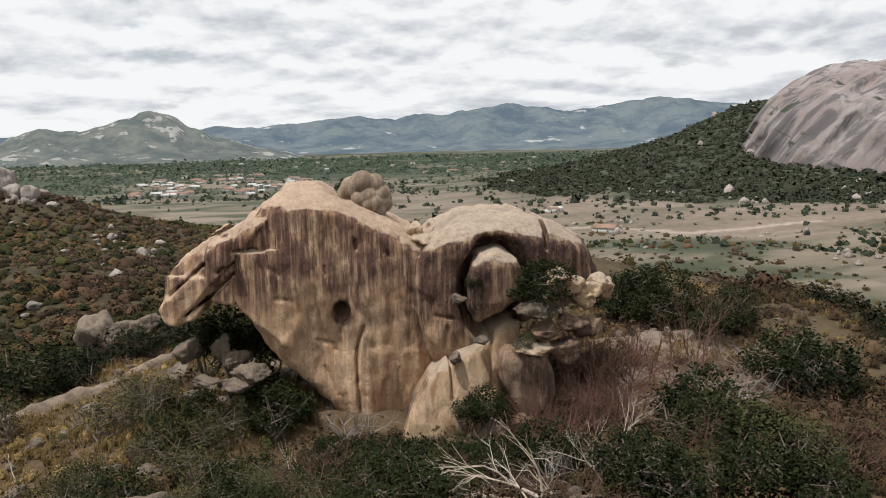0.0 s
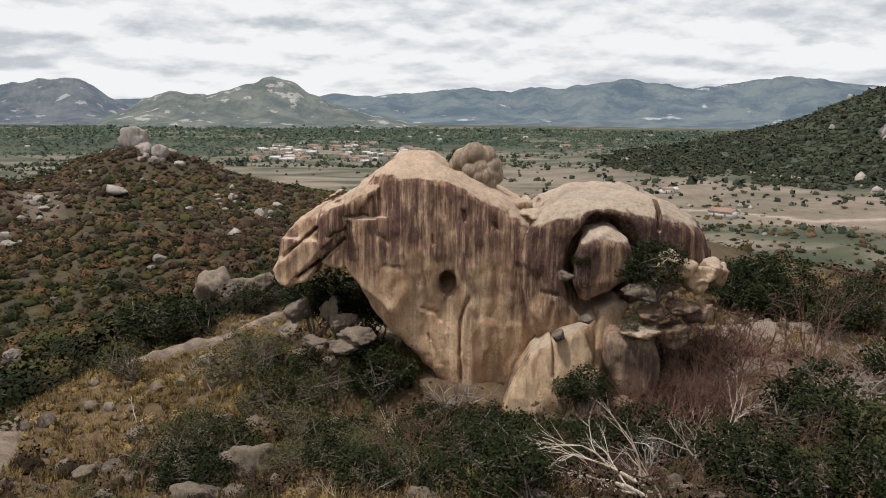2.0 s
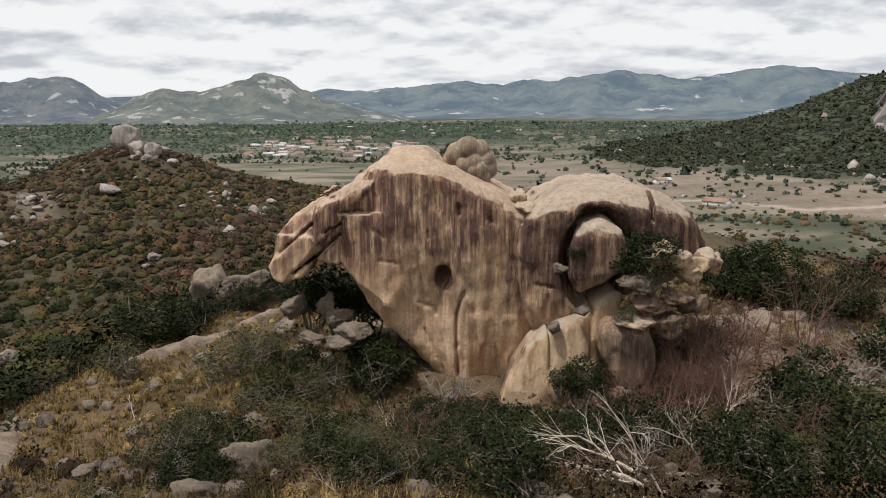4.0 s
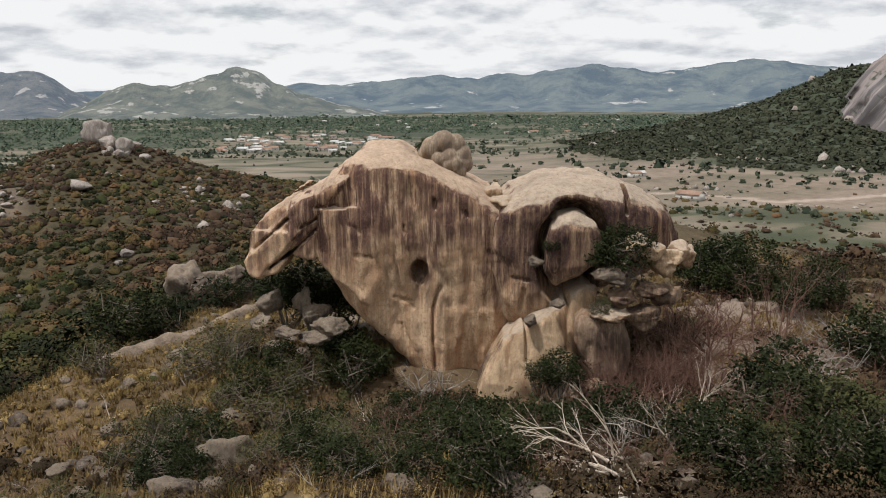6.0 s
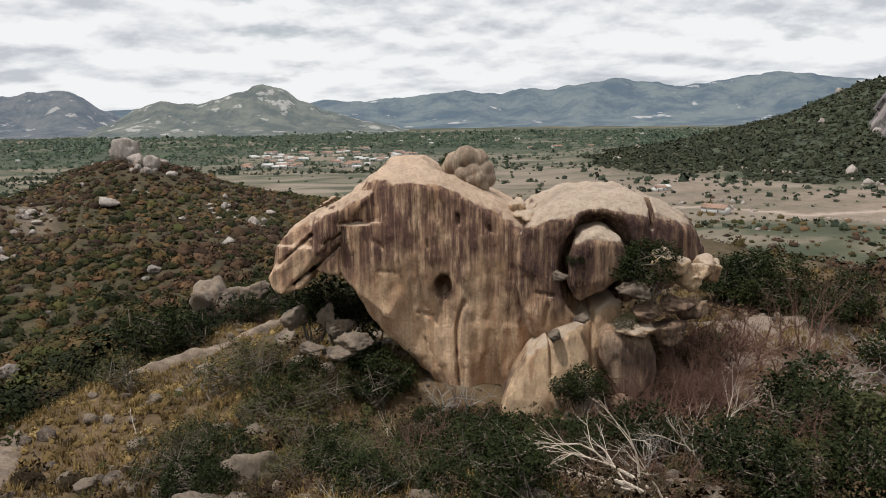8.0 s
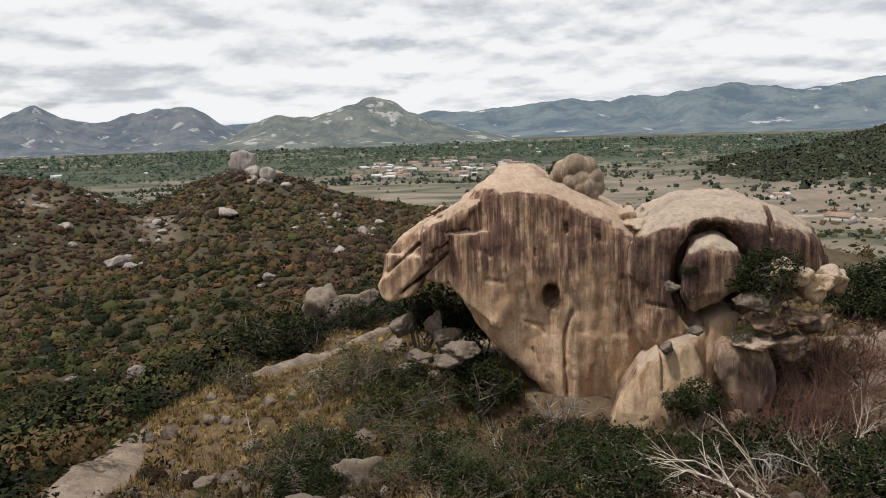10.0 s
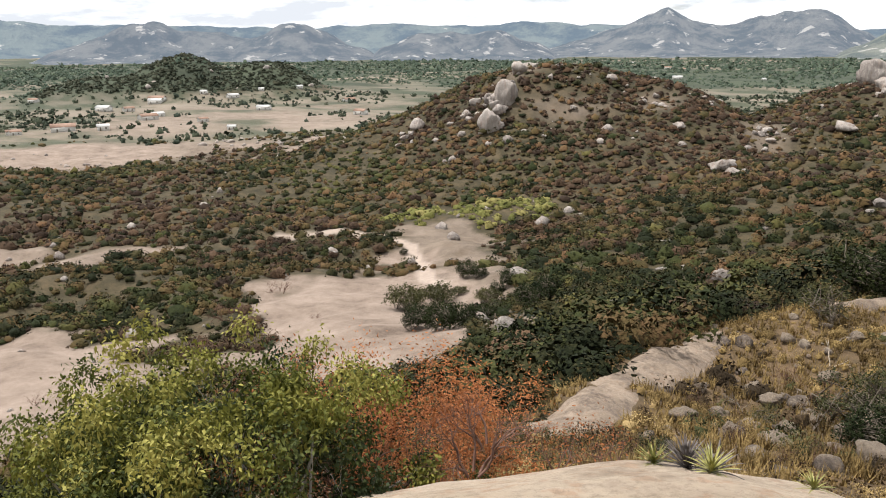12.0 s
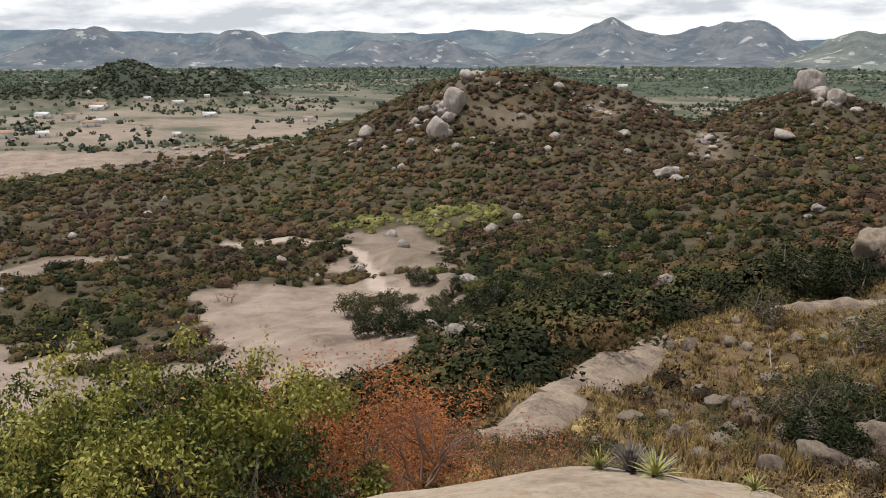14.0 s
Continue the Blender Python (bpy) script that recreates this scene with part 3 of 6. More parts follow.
# ---- far mountains ----
def mountain(peaks, r, depth, mat, label, seed, rugged=0.22, base=0.0):
    """A mountain by the line of its crest: points of the crest as bearing and degrees above eye level."""
    bearings, lifts = [p[0] for p in peaks], [p[1] for p in peaks]
    az = np.arange(bearings[0], bearings[-1], 0.13)
    v = np.linspace(-1, 1, 46)
    k = np.searchsorted(bearings, az, side="right").clip(1, len(peaks) - 1)
    b0, b1 = np.array(bearings)[k - 1], np.array(bearings)[k]
    e0, e1 = np.array(lifts)[k - 1], np.array(lifts)[k]
    t = (az - b0) / (b1 - b0)
    t = 0.55 * t + 0.45 * t * t * (3 - 2 * t)
    el = e0 + (e1 - e0) * t + 0.07 * fbm(az * 0.8, az * 0.0, 0, 4, seed + 3)
    ends = np.minimum(sstep(bearings[0], bearings[0] + 1.5, az), sstep(bearings[-1], bearings[-1] - 1.5, az))
    crest = np.maximum(62 + r * np.tan(np.radians(el)) - base, 0) * ends
    A, V = np.meshgrid(np.radians(az), v, indexing="ij")
    R = r + V * depth
    x, y = -np.sin(A) * R, np.cos(A) * R
    spur = fbm(np.degrees(A) * r / 9000, V * 2.2, 0, 5, seed)
    prof = np.exp(-(np.abs(V) / 0.42) ** 1.7)
    z = base - 6 + (crest[:, None] + 6) * prof * (1 + 1.3 * rugged * spur * (0.35 + np.minimum(np.abs(V) * 3, 1)))
    na, nv = z.shape
    idx = np.arange(na * nv).reshape(na, nv)
    q = np.stack([idx[:-1, :-1], idx[1:, :-1], idx[1:, 1:], idx[:-1, 1:]], -1).reshape(-1, 4)
    me = mesh_of("backdrop", np.stack([x, y, z], -1).reshape(-1, 3), q, smooth=True)
    return thing("backdrop", me, mat, label, "mountain", "mountains on the horizon", "structure")


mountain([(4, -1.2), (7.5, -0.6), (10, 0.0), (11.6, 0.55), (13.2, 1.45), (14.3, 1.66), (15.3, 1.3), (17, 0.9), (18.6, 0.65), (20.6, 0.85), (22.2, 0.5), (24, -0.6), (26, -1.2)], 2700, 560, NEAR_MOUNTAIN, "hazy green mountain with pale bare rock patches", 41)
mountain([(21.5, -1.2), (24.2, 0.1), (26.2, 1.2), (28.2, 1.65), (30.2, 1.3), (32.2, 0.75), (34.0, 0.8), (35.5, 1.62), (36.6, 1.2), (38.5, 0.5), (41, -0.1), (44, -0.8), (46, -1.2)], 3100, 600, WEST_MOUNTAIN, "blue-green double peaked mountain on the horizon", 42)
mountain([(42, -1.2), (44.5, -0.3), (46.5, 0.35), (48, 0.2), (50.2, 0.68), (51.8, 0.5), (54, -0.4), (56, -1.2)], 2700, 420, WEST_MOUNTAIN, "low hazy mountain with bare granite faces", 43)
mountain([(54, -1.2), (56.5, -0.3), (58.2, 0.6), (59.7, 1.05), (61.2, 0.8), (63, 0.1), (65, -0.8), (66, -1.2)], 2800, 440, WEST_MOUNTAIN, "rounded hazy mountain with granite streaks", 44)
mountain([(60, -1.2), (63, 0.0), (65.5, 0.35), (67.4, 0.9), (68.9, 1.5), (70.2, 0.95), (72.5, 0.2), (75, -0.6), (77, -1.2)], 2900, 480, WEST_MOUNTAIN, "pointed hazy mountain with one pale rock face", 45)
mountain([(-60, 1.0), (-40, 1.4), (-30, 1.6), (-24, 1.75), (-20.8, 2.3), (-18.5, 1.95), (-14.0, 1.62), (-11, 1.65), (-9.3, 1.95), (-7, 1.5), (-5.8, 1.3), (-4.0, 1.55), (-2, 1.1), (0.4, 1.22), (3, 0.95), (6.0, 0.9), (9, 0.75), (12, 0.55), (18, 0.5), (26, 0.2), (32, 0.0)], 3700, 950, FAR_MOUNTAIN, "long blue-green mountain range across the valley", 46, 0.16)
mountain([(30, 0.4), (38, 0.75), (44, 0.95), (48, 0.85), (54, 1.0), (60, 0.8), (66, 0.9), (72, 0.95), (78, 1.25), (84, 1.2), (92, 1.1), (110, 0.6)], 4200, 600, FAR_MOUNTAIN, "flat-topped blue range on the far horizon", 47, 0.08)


# ---- rocks ----
def ico(level):
    bm = bmesh.new()
    bmesh.ops.create_icosphere(bm, subdivisions=level, radius=1.0)
    v = np.array([p.co[:] for p in bm.verts])
    f = np.array([[q.index for q in t.verts] for t in bm.faces])
    bm.free()
    return v, f


ICO = {k: ico(k) for k in (1, 2, 3, 4, 5, 6)}


def stone_shape(level, seed, cuts=8, roughness=0.10, squash=(1, 1, 0.75), soft=60.0):
    """A boulder: a ball cut by soft random planes, then roughened."""
    rng = np.random.default_rng(seed)
    v, f = ICO[level]
    normals = rng.normal(size=(cuts, 3))
    normals /= np.linalg.norm(normals, axis=1)[:, None]
    far = rng.uniform(0.50, 0.84, cuts)
    inv = np.maximum(v @ normals.T / far, 1e-3)
    rad = np.power((inv ** soft).sum(1) + 1.0, -1 / soft)
    rad = rad * (1 + roughness * fbm(v[:, 0] * 2.2 + seed, v[:, 1] * 2.2, v[:, 2] * 2.2, 5, seed % 97, 0.55))
    return v * rad[:, None] * np.array(squash), f


STONES = []
for k in range(10):
    rng = np.random.default_rng(900 + k)
    squash = (1, rng.uniform(0.75, 1.0), rng.uniform(0.7, 0.95))
    STONES.append([stone_shape(lv, 900 + k, 9 + k % 4, 0.17, squash) for lv in (3, 4)])


def stone(at, size, variant, mat, label, group="", turn=0.0, sink=0.25, tall=1.0, name="boulder", tilt=0.0, wide=1.0):
    V, F = STONES[variant % len(STONES)][0 if mat is FAR_STONE else 1]
    key = "stone_%d_%s" % (variant % len(STONES), mat.name)
    me = bpy.data.meshes.get(key)
    if me is None:
        me = mesh_of(key, V, F, smooth=mat is not FAR_STONE)
        me.materials.append(mat)
    x, y, z = at
    low = V[:, 2].min() * size * tall
    m = Matrix.LocRotScale((x, y, z - low * (1 - 2 * sink)), Euler((radians(tilt), 0, radians(turn))), (size * wide, size, size * tall))
    return thing(name, me, mat, label, "boulder", group, at=m)


def sculpt(distance, lo, hi, step, reach=2.0):
    """Surface of a solid given by its distance function, as a quad mesh (surface nets)."""
    axes = [np.arange(a, b + step, step) for a, b in zip(lo, hi)]
    blocks = [len(a) // 6 + 1 for a in axes]
    mids = [a[0] + step * (6 * np.arange(b) + 2.5) for a, b in zip(axes, blocks)]
    rough = distance(*np.meshgrid(*mids, indexing="ij"))
    # blocks far from the surface keep the value at their middle; the others are worked out cell by cell
    sub = [np.minimum(np.arange(len(a)) // 6, b - 1) for a, b in zip(axes, blocks)]
    G = rough[np.ix_(*sub)]
    close = np.abs(G) < 6 * step * reach
    at = np.nonzero(close)
    G[at] = distance(*(a[i] for a, i in zip(axes, at)))
    inside = G < 0
    nx, ny, nz = (s - 1 for s in G.shape)
    count = sum(inside[a:a + nx, b:b + ny, c:c + nz].astype(np.int8) for a in (0, 1) for b in (0, 1) for c in (0, 1))
    active = (count > 0) & (count < 8)
    cell = np.argwhere(active)
    ids = np.full(active.shape, -1, np.int64)
    ids[active] = np.arange(len(cell))
    total, hits = np.zeros((len(cell), 3)), np.zeros(len(cell))
    corners = [(a, b, c) for a in (0, 1) for b in (0, 1) for c in (0, 1)]
    for p in corners:
        for ax in range(3):
            if p[ax]:
                continue
            q = list(p)
            q[ax] = 1
            g0 = G[tuple((cell + p).T)]
            g1 = G[tuple((cell + q).T)]
            cross = (g0 < 0) != (g1 < 0)
            t = np.where(cross, g0 / np.where(cross, g0 - g1, 1), 0)
            pt = np.tile(np.array(p, float), (len(cell), 1))
            pt[:, ax] += t
            total += pt * cross[:, None]
            hits += cross
    V = (cell + total / hits[:, None]) * step + np.array(lo)
    quads = []
    for ax in range(3):
        o1, o2 = [k for k in range(3) if k != ax]
        sl0 = [slice(1, -1)] * 3
        sl0[ax] = slice(0, -1)
        sl1 = list(sl0)
        sl1[ax] = slice(1, None)
        a, b = inside[tuple(sl0)], inside[tuple(sl1)]
        for flip in (False, True):
            e = np.argwhere((b & ~a) if flip else (a & ~b))
            off = np.array([1 if k != ax else 0 for k in range(3)])
            e = e + off
            if not len(e):
                continue
            d1, d2 = np.zeros(3, int), np.zeros(3, int)
            d1[o1], d2[o2] = 1, 1
            q = np.stack([ids[tuple((e - d1 - d2).T)], ids[tuple((e - d2).T)], ids[tuple(e.T)], ids[tuple((e - d1).T)]], 1)
            if flip ^ (ax == 1):
                q = q[:, ::-1]
            quads.append(q[(q >= 0).all(1)])
    return V, np.concatenate(quads)


def melt(a, b, k):
    h = np.clip(0.5 + 0.5 * (b - a) / k, 0, 1)
    return b + (a - b) * h - k * h * (1 - h)


def carve(a, b, k):
    return -melt(-a, b, k)


def ball(x, y, z, c, s):
    k = np.sqrt(((x - c[0]) / s[0]) ** 2 + ((y - c[1]) / s[1]) ** 2 + ((z - c[2]) / s[2]) ** 2)
    return (k - 1) * min(s)


def gap(x, z, p, q, w):
    ex, ez = q[0] - p[0], q[1] - p[1]
    t = np.clip(((x - p[0]) * ex + (z - p[1]) * ez) / (ex * ex + ez * ez), 0, 1)
    return np.hypot(x - p[0] - ex * t, z - p[1] - ez * t) - w


def groove(d, away, depth, width=0.06):
    """A joint worn into the rock along a line."""
    return d + depth * np.exp(-(away / width) ** 2)


def weather(x, y, z, d, amount=0.16, seed=60):
    near = np.abs(d) < 1.0
    n = np.zeros_like(d)
    u, v, w = x[near], y[near], z[near]
    flute = 1 - np.abs(fbm(u / 0.8 + 0.1 * w, v / 0.8, w / 6.0, 3, seed + 20)) * 2
    n[near] = fbm(u / 1.9, v / 1.9, w / 2.8, 3, seed) + 0.38 * flute + 0.42 * fbm(u / 0.55, v / 0.55, w / 0.8, 3, seed + 40)
    return d + amount * n


def meet(a, b, k):
    """What two solids share, with a rounded edge."""
    return -melt(-a, -b, k)


def solid(x, y, z, pts, front, back, k):
    """An upright slab of rock: its outline, the lie of its front, its back, and how round its shoulders are."""
    return meet(meet(outline(x, z, pts), front - y, k), y - back, k)


def great_rock(x, y, z):
    """The overhanging boulder: a tall tapering face with a pale sloping cap and a cracked arm to the west."""
    shoulder = 59.0 - 0.26 * np.maximum(x + 2.4, 0) ** 1.4
    front = 35.9 + 0.022 * (x + 0.8) ** 2 + 0.09 * np.maximum(55.5 - z, 0) + 1.5 * np.maximum(z - shoulder + 0.40, 0) ** 2
    front = front + 0.35 * fbm(x / 2.2 + 0.05 * z, 0.0, z / 11.0, 2, 91) + 0.25 * sstep(0.5, 2.6, x) * sstep(57, 53, z)
    face = solid(x, y, z, [(-5.6, 54.4), (-5.25, 56.2), (-5.2, 57.5), (-5.1, 58.3), (-4.7, 58.95), (-3.9, 59.6), (-2.3, 59.8), (-1.2, 59.3), (0.45, 58.5), (1.8, 57.65), (2.9, 57.0), (3.3, 55.0), (3.2, 51.6),
                           (2.0, 49.3), (1.5, 47.0), (-1.2, 47.0), (-1.5, 49.0), (-2.6, 50.3), (-3.5, 51.4), (-4.7, 52.5), (-5.2, 53.4)], front, 42.2, 0.55)
    wander = 0.05 * np.abs(fbm(x * 2, y * 2, z * 2, 2, 92))
    # the arm: leaning slabs set one behind the other along slanting joints
    along = 0.68 * (z - 55.0) - 0.73 * (x + 8.9)
    step = 0.28 * sstep(-0.1, 0.1, along - 0.1) - 0.22 * sstep(-0.08, 0.08, along + 1.0) + 0.18 * sstep(-0.08, 0.08, -7.28 - x) * sstep(55.9, 56.0, z)
    upper = 0.2 * sstep(57.05, 57.15, z) * sstep(-6.0, -5.9, x)
    arm = solid(x, y, z, [(-3.8, 58.4), (-4.8, 58.9), (-5.9, 58.2), (-7.0, 57.8), (-7.5, 57.3), (-8.5, 56.6), (-9.05, 55.8), (-9.4, 54.75), (-9.2, 54.15), (-8.75, 53.8), (-7.9, 54.05), (-7.3, 54.75), (-6.0, 54.5), (-5.0, 53.6), (-3.6, 52.6), (-3.0, 54.0)],
                36.2 + 0.04 * (x + 5) ** 2 + step + upper + 1.6 * np.maximum(z - 57.5 - 0.45 * np.maximum(x + 6, -3), 0) ** 1.5, 41.0, 0.10)
    for p, q, w in (((-8.9, 55.1), (-7.31, 56.47), 0.42), ((-8.26, 54.2), (-7.01, 55.12), 0.45), ((-7.01, 55.12), (-6.0, 56.02), 0.35), ((-7.27, 57.4), (-5.67, 58.3), 0.4), ((-5.95, 57.06), (-4.6, 57.1), 0.4),
                    ((-6.64, 56.13), (-5.98, 56.54), 0.3), ((-7.27, 57.4), (-7.28, 55.95), 0.2), ((-5.95, 57.06), (-5.98, 54.6), 0.15), ((-6.9, 57.5), (-6.3, 57.7), 0.2)):
        arm = groove(arm, gap(x, z, p, q, 0.0) + wander, 1.2 * w, 0.085)
    d = melt(face, arm, 0.12)
    d = carve(d, ball(x, y, z, (-1.32, 36.1, 54.15), (0.46, 1.9, 0.60)), 0.12)
    d = carve(d, ball(x, y, z, (-1.75, 35.75, 53.65), (0.30, 0.5, 0.35)), 0.2)
    for p, q, w in (((-0.37, 53.46), (-0.71, 52.41), 0.25), ((-0.71, 52.41), (-0.72, 50.94), 0.32), ((-0.72, 50.94), (-0.6, 49.0), 0.36), ((-2.5, 52.9), (-1.78, 52.68), 0.16), ((-1.78, 52.68), (-1.62, 52.3), 0.14),
                    ((-4.45, 56.3), (-4.0, 55.94), 0.14), ((-4.2, 54.9), (-3.4, 54.78), 0.12), ((-0.62, 57.4), (-0.55, 57.0), 0.3), ((-2.0, 56.3), (-1.95, 55.9), 0.3),
                    ((0.75, 56.9), (0.9, 56.6), 0.25), ((1.0, 51.9), (1.2, 49.5), 0.12), ((-2.2, 51.6), (-1.2, 49.4), 0.14)):
        d = groove(d, gap(x, z, p, q, 0.0) + wander, w, 0.075)
    return weather(x, y, z, d, 0.13)


def great_lobe(x, y, z):
    """The rounded lobe east of the face, curled over its dark hollow, with a joint near its end."""
    front = 35.6 + 0.036 * (x - 4.0) ** 2 + 1.0 * np.maximum(z - 57.0 + 0.03 * (x - 5.5) ** 2, 0) ** 2 + 0.10 * np.maximum(53.5 - z, 0) ** 2
    lobe = solid(x, y, z, [(2.05, 56.5), (2.45, 57.15), (3.1, 57.6), (4.45, 58.2), (5.75, 58.4), (7.1, 58.25), (8.45, 57.85), (9.8, 57.15), (10.45, 56.3), (10.7, 55.35), (10.35, 54.4), (8.9, 53.7), (7.0, 53.3), (5.6, 52.6), (4.8, 51.8),
                           (3.3, 51.3), (2.6, 51.8), (2.2, 53.0), (1.95, 55.2)], front, 42.0, 0.85)
    lobe = carve(lobe, ball(x, y, z, (5.6, 35.0, 55.0), (1.72, 3.6, 2.65)), 0.16)
    lobe = carve(lobe, ball(x, y, z, (5.7, 34.9, 53.4), (1.5, 2.4, 1.15)), 0.25)
    lobe = carve(lobe, ball(x, y, z, (7.7, 34.6, 55.0), (1.2, 2.1, 1.2)), 0.3)
    lobe = groove(lobe, gap(x, z, (8.05, 56.7), (8.12, 58.6), 0.0), 0.75, 0.08)
    for p, q, w in (((2.9, 53.9), (3.6, 53.8), 0.12), ((3.4, 53.4), (3.2, 52.4), 0.14)):
        lobe = groove(lobe, gap(x, z, p, q, 0.0), w, 0.09)
    return weather(x, y, z, lobe, 0.11, 62)


V, F = sculpt(great_rock, (-10.0, 34.6, 46.5), (3.9, 45.8, 60.4), 0.085)
thing("overhanging_boulder", mesh_of("overhanging_boulder", V, F, True), BOULDER, "huge tan granite boulder with dark water streaks", "boulder")
V, F = sculpt(great_lobe, (1.4, 34.4, 50.8), (11.4, 42.6, 59.0), 0.085)
thing("hollowed_boulder", mesh_of("hollowed_boulder", V, F, True), LOBE, "rounded tan granite boulder with a deep dark hollow", "boulder")


def lower_slab(x, y, z):
    front = 33.9 + 0.22 * np.maximum(z - 49.5, 0) + 0.10 * (x - 3.6) ** 2
    d = solid(x, y, z, [(1.2, 46.5), (1.25, 48.8), (1.65, 50.1), (2.4, 51.35), (3.4, 52.2), (4.4, 52.55), (5.4, 53.2), (6.1, 53.65), (6.7, 53.4), (6.5, 52.0), (5.75, 50.6), (5.3, 49.0), (5.0, 46.5)], front, 38.5, 0.40)
    d = groove(d, gap(x, z, (3.46, 52.5), (3.40, 50.5), 0.0), 0.35, 0.08)
    d = groove(d, gap(x, z, (5.3, 53.1), (5.2, 50.8), 0.0), 0.2, 0.08)
    return weather(x, y, z, d, 0.10, 63)


V, F = sculpt(lower_slab, (0.6, 33.2, 46.2), (7.2, 39.2, 54.2), 0.10)
thing("slanted_boulder", mesh_of("slanted_boulder", V, F, True), BOULDER_PALE, "pale tan slanted granite boulder beneath the hollow", "boulder")


def side_block(x, y, z):
    d = solid(x, y, z, [(5.45, 51.4), (5.5, 52.4), (5.9, 52.65), (7.5, 52.6), (7.9, 51.3), (7.7, 50.3), (7.0, 49.6), (6.4, 49.7), (5.85, 50.4)], 33.8 + 0.25 * np.maximum(z - 51.5, 0) ** 2 + 0.1 * (x - 6.4) ** 2, 37.4, 0.35)
    return weather(x, y, z, d, 0.13, 64)


V, F = sculpt(side_block, (5.0, 33.2, 49.0), (8.6, 38.0, 53.2), 0.10)
thing("block_boulder", mesh_of("block_boulder", V, F, True), BOULDER_DARK, "squared brown granite block with dark streaks", "boulder")


def hollow_stone(x, y, z):
    d = solid(x, y, z, [(4.26, 55.5), (4.45, 56.3), (4.9, 56.75), (5.8, 56.8), (6.5, 56.4), (6.8, 55.5), (6.5, 54.6), (5.6, 54.2), (4.75, 53.7), (4.4, 54.3)], 34.8 + 0.12 * (x - 5.0) ** 2 + 1.3 * np.maximum(z - 56.15, 0) ** 1.5 + 0.35 * np.maximum(54.6 - z, 0), 38.2, 0.30)
    return weather(x, y, z, d, 0.12, 65)


V, F = sculpt(hollow_stone, (3.7, 34.0, 53.0), (7.4, 38.8, 57.4), 0.09)
thing("hollow_boulder", mesh_of("hollow_boulder", V, F, True), LOBE, "rounded tan boulder lodged in the dark hollow", "boulder")


def knob(x, y, z):
    d = np.full_like(x, 9.0)
    for cx, cy, cz, s in ((-0.75, 38.3, 59.55, 0.50), (-0.2, 38.2, 59.85, 0.52), (0.35, 38.3, 59.75, 0.48), (0.62, 38.3, 59.25, 0.50), (0.75, 38.2, 58.85, 0.42), (0.05, 38.0, 59.2, 0.42), (-0.4, 37.9, 59.05, 0.36), (0.30, 37.85, 58.85, 0.36),
                          (-0.35, 38.8, 59.3, 0.7), (0.3, 38.9, 59.2, 0.7), (-1.0, 38.7, 59.3, 0.40), (-0.05, 37.8, 58.8, 0.28), (0.55, 37.95, 58.5, 0.32)):
        d = melt(d, ball(x, y, z, (cx, cy, cz), (s, s, s * 1.05)), 0.035)
    return weather(x, y, z, d, 0.05, 66)


V, F = sculpt(knob, (-1.7, 37.2, 57.8), (1.6, 40.0, 60.7), 0.055)
thing("knobbly_rock", mesh_of("knobbly_rock", V, F, True), KNOB, "knobbly pale rock cluster on the boulder's crest", "boulder")

# the summit slab underfoot
ang = np.radians(np.arange(0, 360, 2.0))
rad = np.linspace(0, 1, 60)
A, Rr = np.meshgrid(ang, rad, indexing="ij")
deg = (np.degrees(A) + 180) % 360 - 180
reach = 3.80 + 0.30 * np.exp(-((deg - 30) / 14) ** 2) - 0.12 * sstep(42, 60, deg) - 1.1 * sstep(18, -4, deg) + 1.1 * sstep(-60, -120, deg) * 1.0
rm = Rr * 9.0
x, y = -np.sin(A) * rm, np.cos(A) * rm
k = rm / reach
z = 60.32 - 0.52 * k ** 4 * (1 / (1 + 0.012 * k ** 4)) + 0.06 * fbm(x / 0.9, y / 0.9, 0, 4, 71) * np.minimum(k, 1.5)
idx = np.arange(z.size).reshape(z.shape)
nxt = np.roll(idx, -1, axis=0)
q = np.stack([idx[:, :-1], idx[:, 1:], nxt[:, 1:], nxt[:, :-1]], -1).reshape(-1, 4)[:, ::-1]
thing("summit_slab", mesh_of("summit_slab", np.stack([x, y, z], -1).reshape(-1, 3), q, True), SLAB, "bare pale granite slab on the summit underfoot", "rock slab")

# the great dome across the valley
def dome(x, y, z):
    c = polar(-39.5, 880)
    a = math.radians(-39.5)
    u, v = (x - c.x) * math.cos(a) + (y - c.y) * math.sin(a), -(x - c.x) * math.sin(a) + (y - c.y) * math.cos(a)
    k = (np.abs(u) / 242) ** 2.8 + (np.abs(v) / 150) ** 2.2 + (np.maximum(z, 0) / 128) ** 2.1
    d = (np.power(k, 1 / 2.6) - 1) * 110
    near = np.abs(d) < 40
    n = np.zeros_like(d)
    uu, vv, zz = u[near], v[near], z[near]
    n[near] = 5 * fbm(uu / 75, vv / 75, zz / 90, 3, 81) + 4.0 * np.abs(fbm((0.78 * uu - 0.62 * zz) / 17, vv / 40, (0.62 * uu + 0.78 * zz) / 90, 3, 83))
    return d + n


c = polar(-39.5, 880)
V, F = sculpt(dome, (c.x - 240, c.y - 240, -10), (c.x + 240, c.y + 240, 150), 3.2)
thing("granite_dome", mesh_of("granite_dome", V, F, True), DOME, "enormous grey-pink streaked granite dome rising from scrub", "rock dome")


